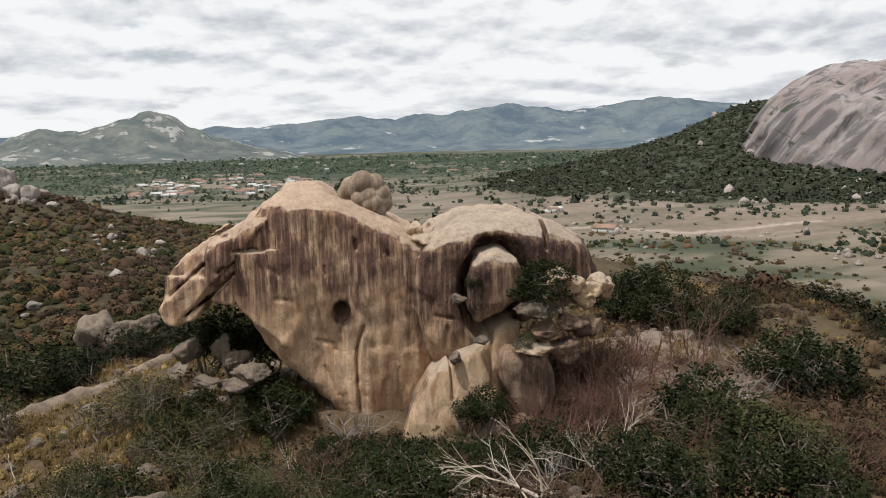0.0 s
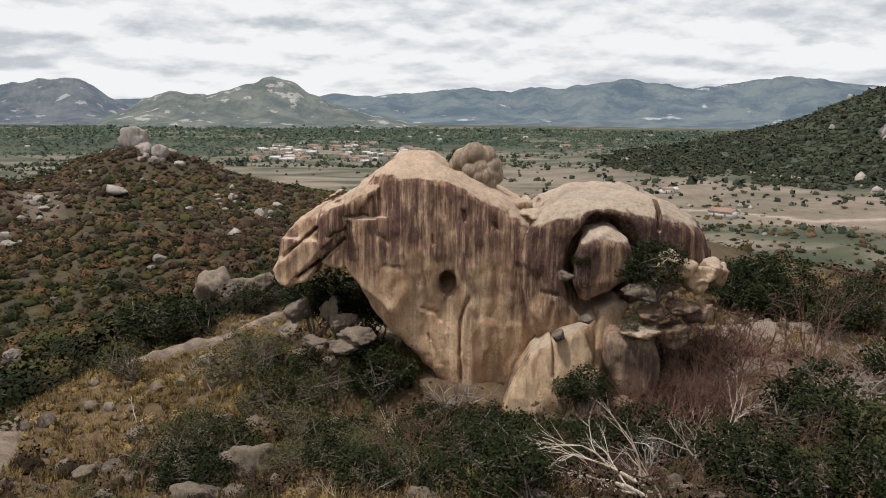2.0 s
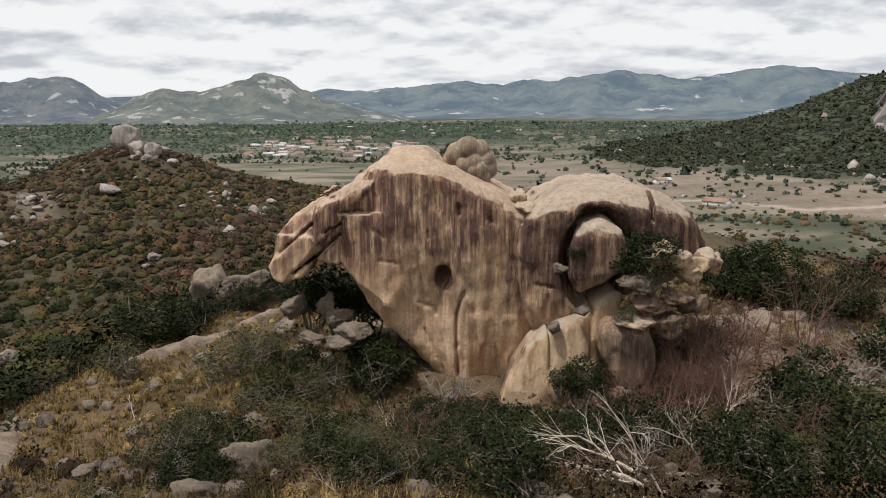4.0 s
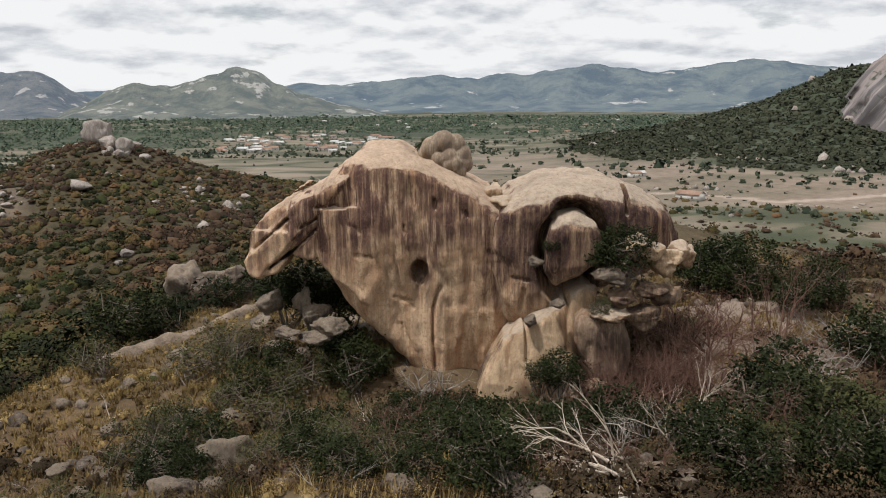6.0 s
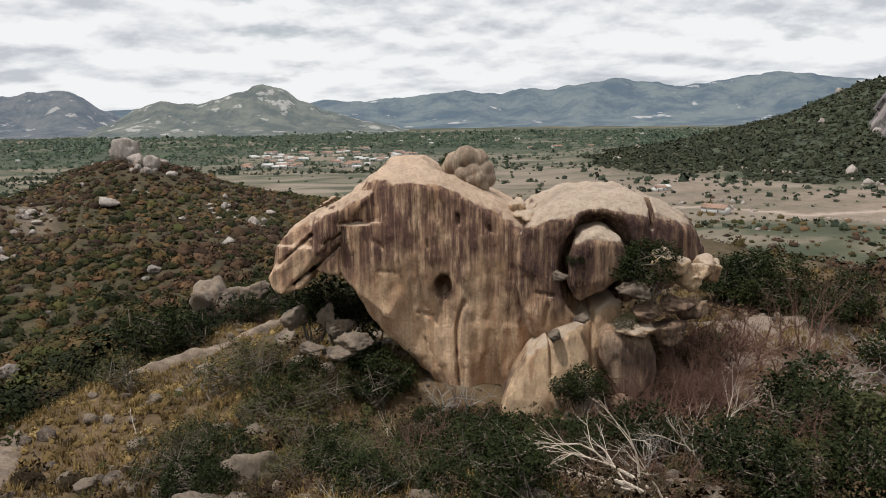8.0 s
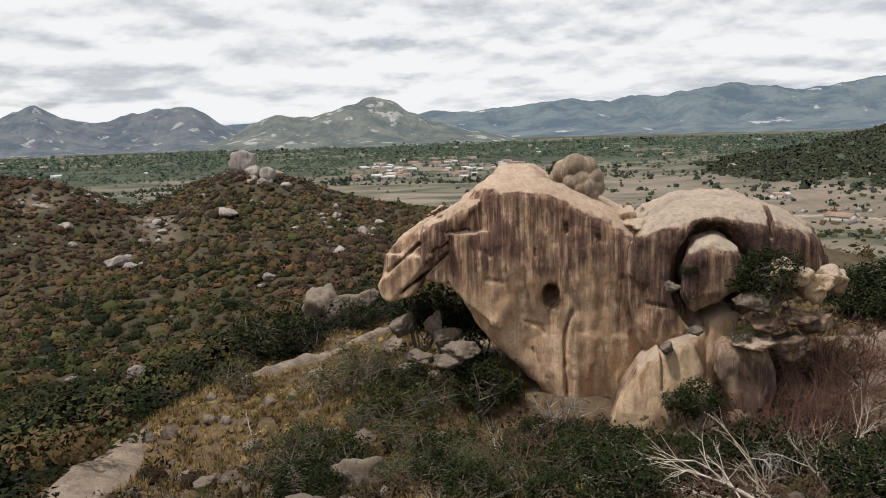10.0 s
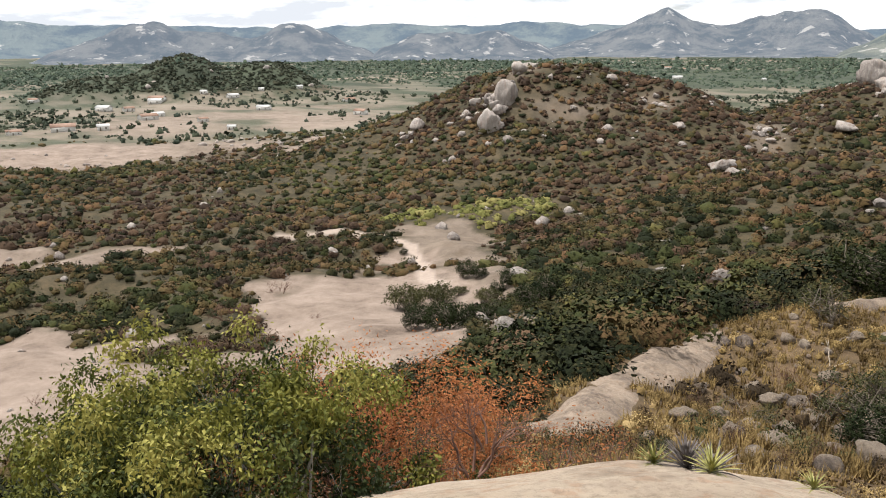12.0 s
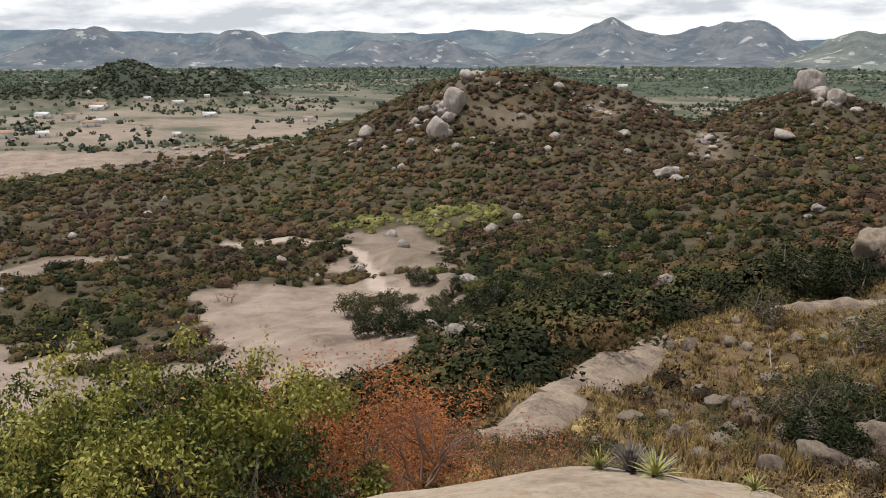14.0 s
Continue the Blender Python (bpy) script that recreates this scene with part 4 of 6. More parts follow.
# ---- plant tools ----
def tubes(segs, sides=5):
    """Tapered limbs: segs is an array of rows p0, p1, r0, r1."""
    segs = np.asarray(segs, float)
    p, q, r0, r1 = segs[:, 0:3], segs[:, 3:6], segs[:, 6], segs[:, 7]
    d = q - p
    d /= np.maximum(np.linalg.norm(d, axis=1), 1e-6)[:, None]
    ref = np.where(np.abs(d[:, 2:3]) > 0.9, [[1.0, 0, 0]], [[0, 0, 1.0]])
    u = np.cross(d, ref)
    u /= np.linalg.norm(u, axis=1)[:, None]
    w = np.cross(d, u)
    a = np.arange(sides) * 2 * np.pi / sides
    ring = u[:, None, :] * np.cos(a)[None, :, None] + w[:, None, :] * np.sin(a)[None, :, None]
    v = np.concatenate([p[:, None] + ring * r0[:, None, None], q[:, None] + ring * r1[:, None, None]], 1)
    base = (np.arange(len(segs)) * 2 * sides)[:, None]
    k = np.arange(sides)
    k2 = (k + 1) % sides
    quads = np.stack([base + k, base + k2, base + k2 + sides, base + k + sides], -1).reshape(-1, 4)
    return v.reshape(-1, 3), quads


def limbs(rng, start, way, length, radius, levels, kids=3, bend=0.35, spread=0.8, lift=0.15, steps=3):
    """A branching limb, as rows for tubes(); also returns the tips."""
    rows, tips = [], []

    def grow(p, d, ln, rd, lv):
        r = rd
        for s in range(steps):
            d = d + rng.normal(size=3) * bend * 0.5 + np.array([0, 0, lift * 0.3])
            d = d / np.linalg.norm(d)
            q = p + d * ln / steps
            r2 = rd * (1 - 0.45 * (s + 1) / steps)
            rows.append((*p, *q, r, r2))
            if lv > 0 and s > 0:
                for _ in range(kids if s == steps - 1 else max(1, kids - 2)):
                    n = d + rng.normal(size=3) * spread
                    n[2] += lift
                    grow(q, n / np.linalg.norm(n), ln * rng.uniform(0.5, 0.78), r2 * 0.62, lv - 1)
            p, r = q, r2
        if lv == 0:
            tips.append(p)

    d0 = np.array(way, float)
    grow(np.array(start, float), d0 / np.linalg.norm(d0), length, radius, levels)
    return rows, np.array(tips)


def leaf_quads(rng, centres, count, reach, length, width, droop=0.0, up=0.35):
    """Single leaves scattered round the given places: pointed blades of four corners."""
    c = centres[rng.integers(0, len(centres), count)] + rng.normal(size=(count, 3)) * reach
    d = rng.normal(size=(count, 3))
    d[:, 2] = d[:, 2] * 0.6 - droop
    d /= np.linalg.norm(d, axis=1)[:, None]
    n = rng.normal(size=(count, 3))
    n[:, 2] = np.abs(n[:, 2]) + up
    s = np.cross(d, n)
    s /= np.linalg.norm(s, axis=1)[:, None]
    ln = length * rng.uniform(0.6, 1.25, count)[:, None]
    wd = width * rng.uniform(0.7, 1.2, count)[:, None]
    v = np.stack([c, c + d * ln * 0.45 + s * wd * 0.5, c + d * ln, c + d * ln * 0.45 - s * wd * 0.5], 1)
    return v.reshape(-1, 3), np.arange(count * 4).reshape(-1, 4)


def clumps(rng, n, size, low=0.25):
    """Places for leaf clusters on the outside of an uneven crown."""
    d = rng.normal(size=(n, 3))
    d /= np.linalg.norm(d, axis=1)[:, None]
    rad = (0.62 + 0.38 * rng.random(n)) * (1 + 0.28 * vnoise(d[:, 0] * 1.7 + rng.uniform(0, 50), d[:, 1] * 1.7, d[:, 2] * 1.7, 7))
    p = d * rad[:, None] * np.array(size)
    p[:, 2] = np.maximum(p[:, 2], -size[2] * low) + size[2] * 0.5
    return p


def leafy_bush(name, seed, size, leaves, length, width, mat, label, category="bush", stem_mat=None, cluster=90, reach=0.12, raise_by=0.35):
    """A bush or small tree of unit kind: stems that fork into a crown of single leaves. Base at the origin."""
    rng = np.random.default_rng(seed)
    root = new(name)
    tagged(root, label, category)
    spots = clumps(rng, cluster, size) + np.array([0, 0, raise_by * size[2]])
    rows = []
    for k in range(5):
        a = rng.uniform(0, 6.28)
        r, _ = limbs(rng, (0.1 * math.cos(a), 0.1 * math.sin(a), -0.25), (math.cos(a) * 0.55, math.sin(a) * 0.55, 1.0), size[2] * 0.95, 0.045 * size[2], 2, 2, 0.3, 0.7, 0.2)
        rows += r
    for s in spots[:40]:
        b = np.array(rows[rng.integers(0, len(rows))][3:6])
        rows.append((*b, *s, 0.012, 0.006))
    v, f = tubes(rows, 4)
    part("woody_stem", mesh_of("woody_stem", v, f), stem_mat or BARK, root)
    v, f = leaf_quads(rng, spots, leaves, reach, length, width)
    part("crown", mesh_of("crown", v, f), mat, root)
    return root


def dry_bush(name, seed, height_m, spread, mat, label, levels=4, stems=5, category="bush"):
    """A leafless thicket of fine twigs."""
    rng = np.random.default_rng(seed)
    root = new(name)
    tagged(root, label, category)
    rows = []
    for k in range(stems):
        a = k / stems * 6.28 + rng.uniform(-0.4, 0.4)
        r, _ = limbs(rng, (0.08 * math.cos(a), 0.08 * math.sin(a), -0.2), (math.cos(a) * spread, math.sin(a) * spread, 1), height_m * 0.5, 0.028 * height_m, levels - 1, 3, 0.42, 0.75, 0.12)
        rows += r
    v, f = tubes(rows, 3)
    part("branchwork", mesh_of("branchwork", v, f), mat, root)
    return root


def put(source, x, y, scale=1.0, turn=0.0, sink=0.1, z=None, tall=1.0):
    m = Matrix.LocRotScale((x, y, (hz(x, y) if z is None else z) - sink), Euler((0, 0, radians(turn))), None)
    ob = copy_thing(source, m)
    ob.scale = (scale, scale, scale * tall)
    return ob


def retire(ob):
    """Take a pattern away once its copies stand."""
    for o in (*ob.children_recursive, ob):
        bpy.data.objects.remove(o)


# ---- scrub of the slopes and the valley ----
def scrub(name, xy, sizes, leaves, mat, label, seed, flat=0.62, spray=0.4):
    """Many small shrubs as one sheet of growth: each a heap of small leaf sprays round two or three centres."""
    rng = np.random.default_rng(seed)
    n = len(xy)
    z = height(xy[:, 0], xy[:, 1])
    foot = np.stack([xy[:, 0], xy[:, 1], z + 0.08 * sizes], 1)
    wide = np.stack([sizes, sizes, sizes * flat * rng.uniform(0.8, 1.6, n)], 1)
    heads = np.concatenate([rng.normal(size=(n, 3, 2)) * 0.38, rng.uniform(0.05, 0.5, (n, 3, 1))], 2)
    own = rng.uniform(0.45, 0.75, (n, 3, 1))
    pick = np.tile(np.arange(leaves) % 3, (n, 1))
    d = rng.normal(size=(n, leaves, 3))
    d /= np.linalg.norm(d, axis=2)[..., None]
    d[..., 2] = np.abs(d[..., 2]) * 1.1 - 0.1
    row = np.arange(n)[:, None]
    c = heads[row, pick] + d * own[row, pick] * rng.uniform(0.7, 1.05, (n, leaves))[..., None]
    s = spray * rng.uniform(0.6, 1.3, (n, leaves))[..., None]
    # sprays lie along the outside of the clump, a little ruffled
    out = d + 0.38 * rng.normal(size=d.shape)
    out /= np.linalg.norm(out, axis=-1)[..., None]
    e1 = np.cross(out, rng.normal(size=d.shape))
    e1 /= np.linalg.norm(e1, axis=-1)[..., None]
    e2 = np.cross(out, e1)
    tri = np.stack([c - e1 * s - e2 * s * 0.5, c + e1 * s - e2 * s * 0.5, c + e2 * s * 1.2], 2) * wide[:, None, None, :] + foot[:, None, None, :]
    v = tri.reshape(-1, 3)
    # a closed, lumpy heart of twigs and leaves under the sprays
    sides = 5 if leaves < 30 else 9
    rings = (-0.1, 0.55) if leaves < 30 else (-0.1, 0.4, 0.85)
    turn = np.arange(sides) * 2 * np.pi / sides
    heart = np.array([(math.cos(t + 0.4 * j) * math.cos(e), math.sin(t + 0.4 * j) * math.cos(e), math.sin(e)) for j, e in enumerate(rings) for t in turn] + [(0, 0, 1.0)])
    hc = len(heart)
    tri_ = [q for j in range(len(rings) - 1) for k in range(sides) for q in ((j * sides + k, j * sides + (k + 1) % sides, (j + 1) * sides + k), (j * sides + (k + 1) % sides, (j + 1) * sides + (k + 1) % sides, (j + 1) * sides + k))]
    tri_ += [((len(rings) - 1) * sides + k, (len(rings) - 1) * sides + (k + 1) % sides, hc - 1) for k in range(sides)]
    hv = (heart[None] * rng.uniform(0.55, 1.1, (n, hc, 1)) + rng.normal(size=(n, hc, 3)) * 0.09) * wide[:, None, :] * np.array([0.84, 0.84, 0.92]) * (1.0 if leaves < 30 else 0.86 if leaves < 90 else 0.72 if leaves < 160 else 0.5) + foot[:, None, :]
    hf = (np.array(tri_)[None] + (len(v) + np.arange(n) * hc)[:, None, None]).reshape(-1, 3)
    tones = rng.normal(size=n) * 0.27
    inner = 0.18 * (rng.uniform(0.7, 1.05, (n, leaves)) - 0.9)
    me = mesh_of(name, np.concatenate([v, hv.reshape(-1, 3)]), np.concatenate([np.arange(len(v)).reshape(-1, 3), hf]))
    # leaves turn their faces outwards, so that each clump is shaded as one rounded heap
    round_ = (c + np.array([0, 0, 0.25])) / np.maximum(np.linalg.norm(c + np.array([0, 0, 0.25]), axis=-1), 1e-6)[..., None] + 0.6 * d + 0.45 * out
    round_ /= np.linalg.norm(round_, axis=-1)[..., None]
    hn = heart + np.array([0, 0, 0.35])
    hn = hn / np.linalg.norm(hn, axis=1)[:, None]
    me.normals_split_custom_set_from_vertices(np.concatenate([np.repeat(round_.reshape(-1, 3), 3, axis=0), np.tile(hn, (n, 1))]))
    set_tone(me, np.concatenate([np.repeat(np.repeat(tones, leaves) + inner.ravel(), 3), np.repeat(tones - 0.06, hc)]))
    return thing(name, me, mat, label, "shrubs", kind="stuff")


def spread_points(n, lo, hi, seed, az0=-42, az1=92, power=2.0):
    rng = np.random.default_rng(seed)
    r = (lo ** power + (hi ** power - lo ** power) * rng.random(n)) ** (1 / power)
    a = np.radians(rng.uniform(az0, az1, n))
    return np.stack([-np.sin(a) * r, np.cos(a) * r], 1), rng


def bare(xy):
    grass, field, sand, path, wood = zones(xy[:, 0], xy[:, 1])
    return grass, field, np.maximum(sand, path)


xy, rng = spread_points(64000, 26, 520, 301, power=1.65)
g, f, s = bare(xy)
d = ridge_out(xy[:, 0], xy[:, 1])
r = np.hypot(xy[:, 0], xy[:, 1])
thin = fbm(xy[:, 0] / 30, xy[:, 1] / 30, 0, 3, 51)
ok = (d > 1.5) & (rng.random(len(xy)) > s * 1.6) & (rng.random(len(xy)) > f * 0.9) & (rng.random(len(xy)) < 0.80 + 0.35 * thin)
xy, r, d, thin = xy[ok], r[ok], d[ok], thin[ok]
kind = fbm(xy[:, 0] / 55, xy[:, 1] / 55, 0, 3, 52) + 0.55 * rng.normal(size=len(xy))
az = np.degrees(np.arctan2(-xy[:, 0], xy[:, 1]))
hill = bell(xy[:, 0], xy[:, 1], 42.3, 395, 130, 110) + bell(xy[:, 0], xy[:, 1], 16, 400, 60, 60)
lush = 1.1 * bell(xy[:, 0], xy[:, 1], 25, 105, 38, 55) + 0.7 * bell(xy[:, 0], xy[:, 1], 34, 88, 18, 30) + 0.35 * bell(xy[:, 0], xy[:, 1], 44, 110, 22, 22)
lime = bell(xy[:, 0], xy[:, 1], 48.5, 243, 30, 15)
kind = kind + 0.45 * hill - 1.6 * lush
size = np.exp(rng.normal(0.0, 0.40, len(xy))) * (1.45 + 0.45 * np.minimum(lush, 1.0))
size = np.minimum(size, 2.9)
sets = {
    "dark_scrub": ((kind < -0.7) & (lime < 0.4), DEEP, "dark green thorny scrub covering the valley slopes"),
    "mixed_scrub": ((kind >= -0.7) & (kind < 0.7) & (lime < 0.4), GREEN, "olive and brown dry-season scrub on the slopes"),
    "brown_scrub": ((kind >= 0.7) & (lime < 0.4), BROWN, "leafless brown scrub on the hillsides"),
    "lime_scrub": (lime >= 0.4, MEADOW, "bright yellow-green low scrub beside the clearing"),
}
for k, (name, (pick, mat, label)) in enumerate(sets.items()):
    for lo_, hi_, leaves, spray in ((0, 75, 320, 0.064), (75, 140, 120, 0.092), (140, 240, 54, 0.125), (240, 999, 10, 0.19)):
        sel = pick & (r >= lo_) & (r < hi_)
        if sel.sum():
            scrub(name, xy[sel], size[sel], leaves, mat, label, 310 + k * 3 + leaves, spray=spray)

# trees, hedges and thickets of the plain
xy, rng = spread_points(56000, 380, 2400, 331, power=1.15)
g, f, s = bare(xy)
r = np.hypot(xy[:, 0], xy[:, 1])
az = np.degrees(np.arctan2(-xy[:, 0], xy[:, 1]))
rows_ = fbm(xy[:, 0] / 130, xy[:, 1] / 60, 0, 4, 53)
ok = (rng.random(len(xy)) < np.clip(0.20 + 0.9 * (rows_ + 0.05) + 0.6 * sstep(850, 1500, r) + 0.22 * sstep(-10, -16, az), 0.02, 1)) & (rng.random(len(xy)) > s * 0.97) & ((f > 0.3) | (r > 560))
xy, r = xy[ok], r[ok]
size = np.exp(rng.normal(0, 0.4, len(xy))) * (1.75 + 1.4 * sstep(900, 1800, r))
scrub("plain_trees", xy[r < 1000], size[r < 1000], 7, PLAIN_TREES, "scattered dark trees and hedges across the plain", 332, 0.85, 0.42)
scrub("far_trees", xy[r >= 1000], size[r >= 1000], 4, HAZED_TREES, "woods and hedges far across the plain, paled by painted haze", 333, 0.7, 0.42)
xy, rng = spread_points(58000, 560, 1350, 335, power=1.4)
ok = (zones(xy[:, 0], xy[:, 1])[4] > 0.5) & ((height(xy[:, 0], xy[:, 1]) > 5) | (np.degrees(np.arctan2(-xy[:, 0], xy[:, 1])) < -16))
xy = xy[ok]
scrub("far_hill_scrub", xy, np.exp(rng.normal(0, 0.3, len(xy))) * 2.7, 5, DARK_SCRUB, "dark scrub clothing the far hills", 336, 0.6, 0.42)


# ---- hillside rocks ----
def place(az, r, dz=0.0):
    p = polar(az, r)
    return (p.x, p.y, hz(p.x, p.y) + dz)


def hill_rock(az, r, width, label, tall=1.0, variant=0, turn=0.0, tilt=0.0, sink=0.3, wide=1.0):
    return stone(place(az, r), width / 1.75, variant, FAR_STONE, label, "rocks on the hillsides", turn, sink, tall, "hillside_rock", tilt, wide)


hill_rock(23.0, 418, 15.5, "massive pink-tan boulder crowning the hilltop", 1.15, 0, 40, sink=0.1)
hill_rock(22.4, 405, 8.5, "rounded pale boulder below the hilltop boulder", 1.0, 1)
hill_rock(21.5, 404, 9.5, "pale leaning boulder on the hilltop", 1.1, 2, 70)
hill_rock(21.9, 395, 5.0, "small pale boulder on the hilltop slope", 0.9, 3)
hill_rock(20.4, 402, 5.5, "flat pale rock on the hilltop slope", 0.6, 4, 20)
hill_rock(20.9, 425, 6.0, "pale boulder behind the hilltop", 0.9, 5)
hill_rock(24.4, 351, 10.5, "flat-topped pale overhanging rock", 0.6, 6, 15, sink=0.15)
hill_rock(31.3, 278, 10.5, "large pale boulder lying in the scrub", 0.75, 7, 110, sink=0.2)
hill_rock(30.8, 270, 6.5, "flat stone under the large boulder", 0.6, 8, 60)
for az_, r_, w_, h_, v_ in ((47.2, 325, 9.0, 1.3, 1), (46.0, 342, 11.0, 1.4, 2), (46.7, 346, 6.0, 1.2, 9), (48.8, 345, 5.0, 1.0, 3), (48.2, 352, 5.0, 0.9, 5), (52.2, 357, 7.5, 0.9, 4), (53.1, 343, 4.5, 0.9, 6), (53.5, 338, 3.5, 0.8, 7),
                           (45.2, 368, 9.5, 0.8, 8), (44.4, 380, 9.0, 0.5, 0), (42.5, 366, 4, 0.8, 2), (43.1, 355, 3.5, 0.9, 3), (39.0, 368, 5, 0.8, 4), (41.5, 336, 3.5, 0.7, 5), (36.0, 356, 4, 0.7, 6), (35.4, 350, 3.5, 0.7, 7),
                           (29.0, 352, 5, 0.6, 8), (28.6, 340, 4, 0.6, 9), (34.4, 330, 5, 0.7, 1)):
    hill_rock(az_, r_, w_, "pale granite outcrop among brown hillside scrub", h_, v_, (az_ * 37) % 180)
for az_, r_, w_, h_, v_ in ((34.8, 182, 4.0, 0.7, 3), (31.1, 139, 3.8, 1.0, 4), (45.1, 149, 4.6, 0.9, 5), (45.6, 104, 4.6, 1.2, 6), (35.6, 112, 6.0, 0.7, 7), (37.9, 108, 5.5, 0.5, 8), (35.0, 158, 2.4, 0.7, 9), (33.6, 160, 2.2, 0.7, 0),
                           (21.9, 203, 3.4, 0.7, 1), (22.4, 200, 2.4, 0.7, 2), (28.7, 190, 3.0, 0.5, 3), (15.2, 327, 6.0, 1.0, 4), (14.8, 322, 5.0, 0.7, 5), (19.9, 340, 4.5, 0.7, 6), (16.9, 369, 5, 0.6, 7), (14.0, 367, 6, 0.6, 8),
                           (18.0, 366, 4, 0.6, 9), (51.0, 87, 2.0, 1.1, 0), (46.6, 76, 1.7, 1.0, 1), (42.9, 76, 2.4, 0.6, 2), (44.0, 180, 3.4, 0.6, 4), (39.6, 232, 3.0, 0.7, 6), (27.0, 240, 2.5, 0.8, 7)):
    hill_rock(az_, r_, w_, "weathered pale boulder half hidden in scrub", h_, v_, (az_ * 53) % 180)


rng = np.random.default_rng(345)
for az_, r_, n_, w_ in ((46.4, 338, 9, 6.5), (47.6, 330, 6, 5.0), (48.6, 348, 6, 4.5), (52.6, 350, 8, 4.0), (45.2, 366, 6, 5.0), (39.0, 360, 4, 3.0), (29.0, 348, 7, 3.5), (22.2, 408, 7, 4.0), (17.5, 368, 9, 3.2), (36.4, 354, 5, 3.2), (31.0, 274, 3, 3.0)):
    for k in range(n_):
        hill_rock(az_ + rng.normal() * 0.55, r_ + rng.normal() * 7, w_ * rng.uniform(0.4, 1.15), "angular pale granite outcrop among hillside scrub", rng.uniform(0.7, 1.25), int(rng.integers(10)), rng.uniform(0, 180), sink=0.35)


def rubble(name, n, lo, hi, small, large, seed, label, keep, mat=FAR_STONE, az0=-42, az1=92):
    """Loose stones too many to count, one sheet."""
    xy, rng = spread_points(n, lo, hi, seed, az0, az1)
    xy = xy[keep(xy, rng)]
    v0, f0 = stone_shape(2, seed, 7, 0.12)
    m = len(xy)
    size = small * (large / small) ** rng.random(m) ** 1.6
    a = rng.uniform(0, 6.28, m)
    v = np.empty((m, len(v0), 3))
    sq = rng.uniform(0.6, 1.3, (m, 3))
    loc = v0[None] * sq[:, None, :]
    v[..., 0] = loc[..., 0] * np.cos(a)[:, None] - loc[..., 1] * np.sin(a)[:, None]
    v[..., 1] = loc[..., 0] * np.sin(a)[:, None] + loc[..., 1] * np.cos(a)[:, None]
    v[..., 2] = loc[..., 2]
    v = v * size[:, None, None] + np.stack([xy[:, 0], xy[:, 1], height(xy[:, 0], xy[:, 1]) + 0.15 * size], 1)[:, None, :]
    f = (f0[None] + (np.arange(m) * len(v0))[:, None, None]).reshape(-1, 3)
    return thing(name, mesh_of(name, v.reshape(-1, 3), f, True), mat, label, "rocks", kind="stuff")


rubble("hillside_rubble", 1500, 90, 500, 0.5, 2.6, 341, "scattered pale stones over the hillsides",
       lambda p, g_: (ridge_out(p[:, 0], p[:, 1]) > 8) & (fbm(p[:, 0] / 40, p[:, 1] / 40, 0, 3, 57) + 0.6 * bell(p[:, 0], p[:, 1], 42, 350, 80, 50) + 0.6 * bell(p[:, 0], p[:, 1], 17, 370, 60, 60) > 0.22))
rubble("far_hill_rubble", 170, 760, 1200, 1.5, 8.0, 342, "pale rocks on the dark hill below the dome",
       lambda p, g_: height(p[:, 0], p[:, 1]) > 9)
rubble("dome_foot_rubble", 130, 560, 720, 1.5, 7.0, 343, "tumbled grey boulders at the foot of the dome",
       lambda p, g_: fbm(p[:, 0] / 50, p[:, 1] / 50, 0, 3, 59) > 0.05, az0=-36, az1=-24)


# ---- the ridge: boulders round the great rock ----
def ridge_stone(az, r, width, label, tall=0.8, variant=0, turn=0.0, mat=STONE, sink=0.25, group="stones on the ridge"):
    return stone(place(az, r), width / 1.75, variant, mat, label, group, turn, sink, tall, "ridge_stone")


ridge_stone(18.0, 64, 3.8, "tall grey cracked boulder beside the thicket", 1.15, 1, 30)
ridge_stone(16.4, 65, 2.6, "grey broken boulder beside the tall one", 0.9, 2, 80)
ridge_stone(14.9, 64, 2.8, "grey broken boulder beside the thicket", 0.8, 3, 10)
ridge_stone(13.9, 63, 1.8, "small grey boulder beside the thicket", 0.9, 4, 50)
ridge_stone(16.2, 25.2, 1.75, "upright grey-brown cracked boulder on the slope", 1.25, 5, 120)
ridge_stone(15.0, 25.8, 1.1, "brown boulder leaning on its neighbour", 1.1, 6, 40)
ridge_stone(20.7, 30.9, 2.4, "broad flat-topped grey rock on the slope", 0.5, 7, 20)
ridge_stone(19.6, 31.6, 1.5, "grey rock split from the flat one", 0.6, 8, 75)
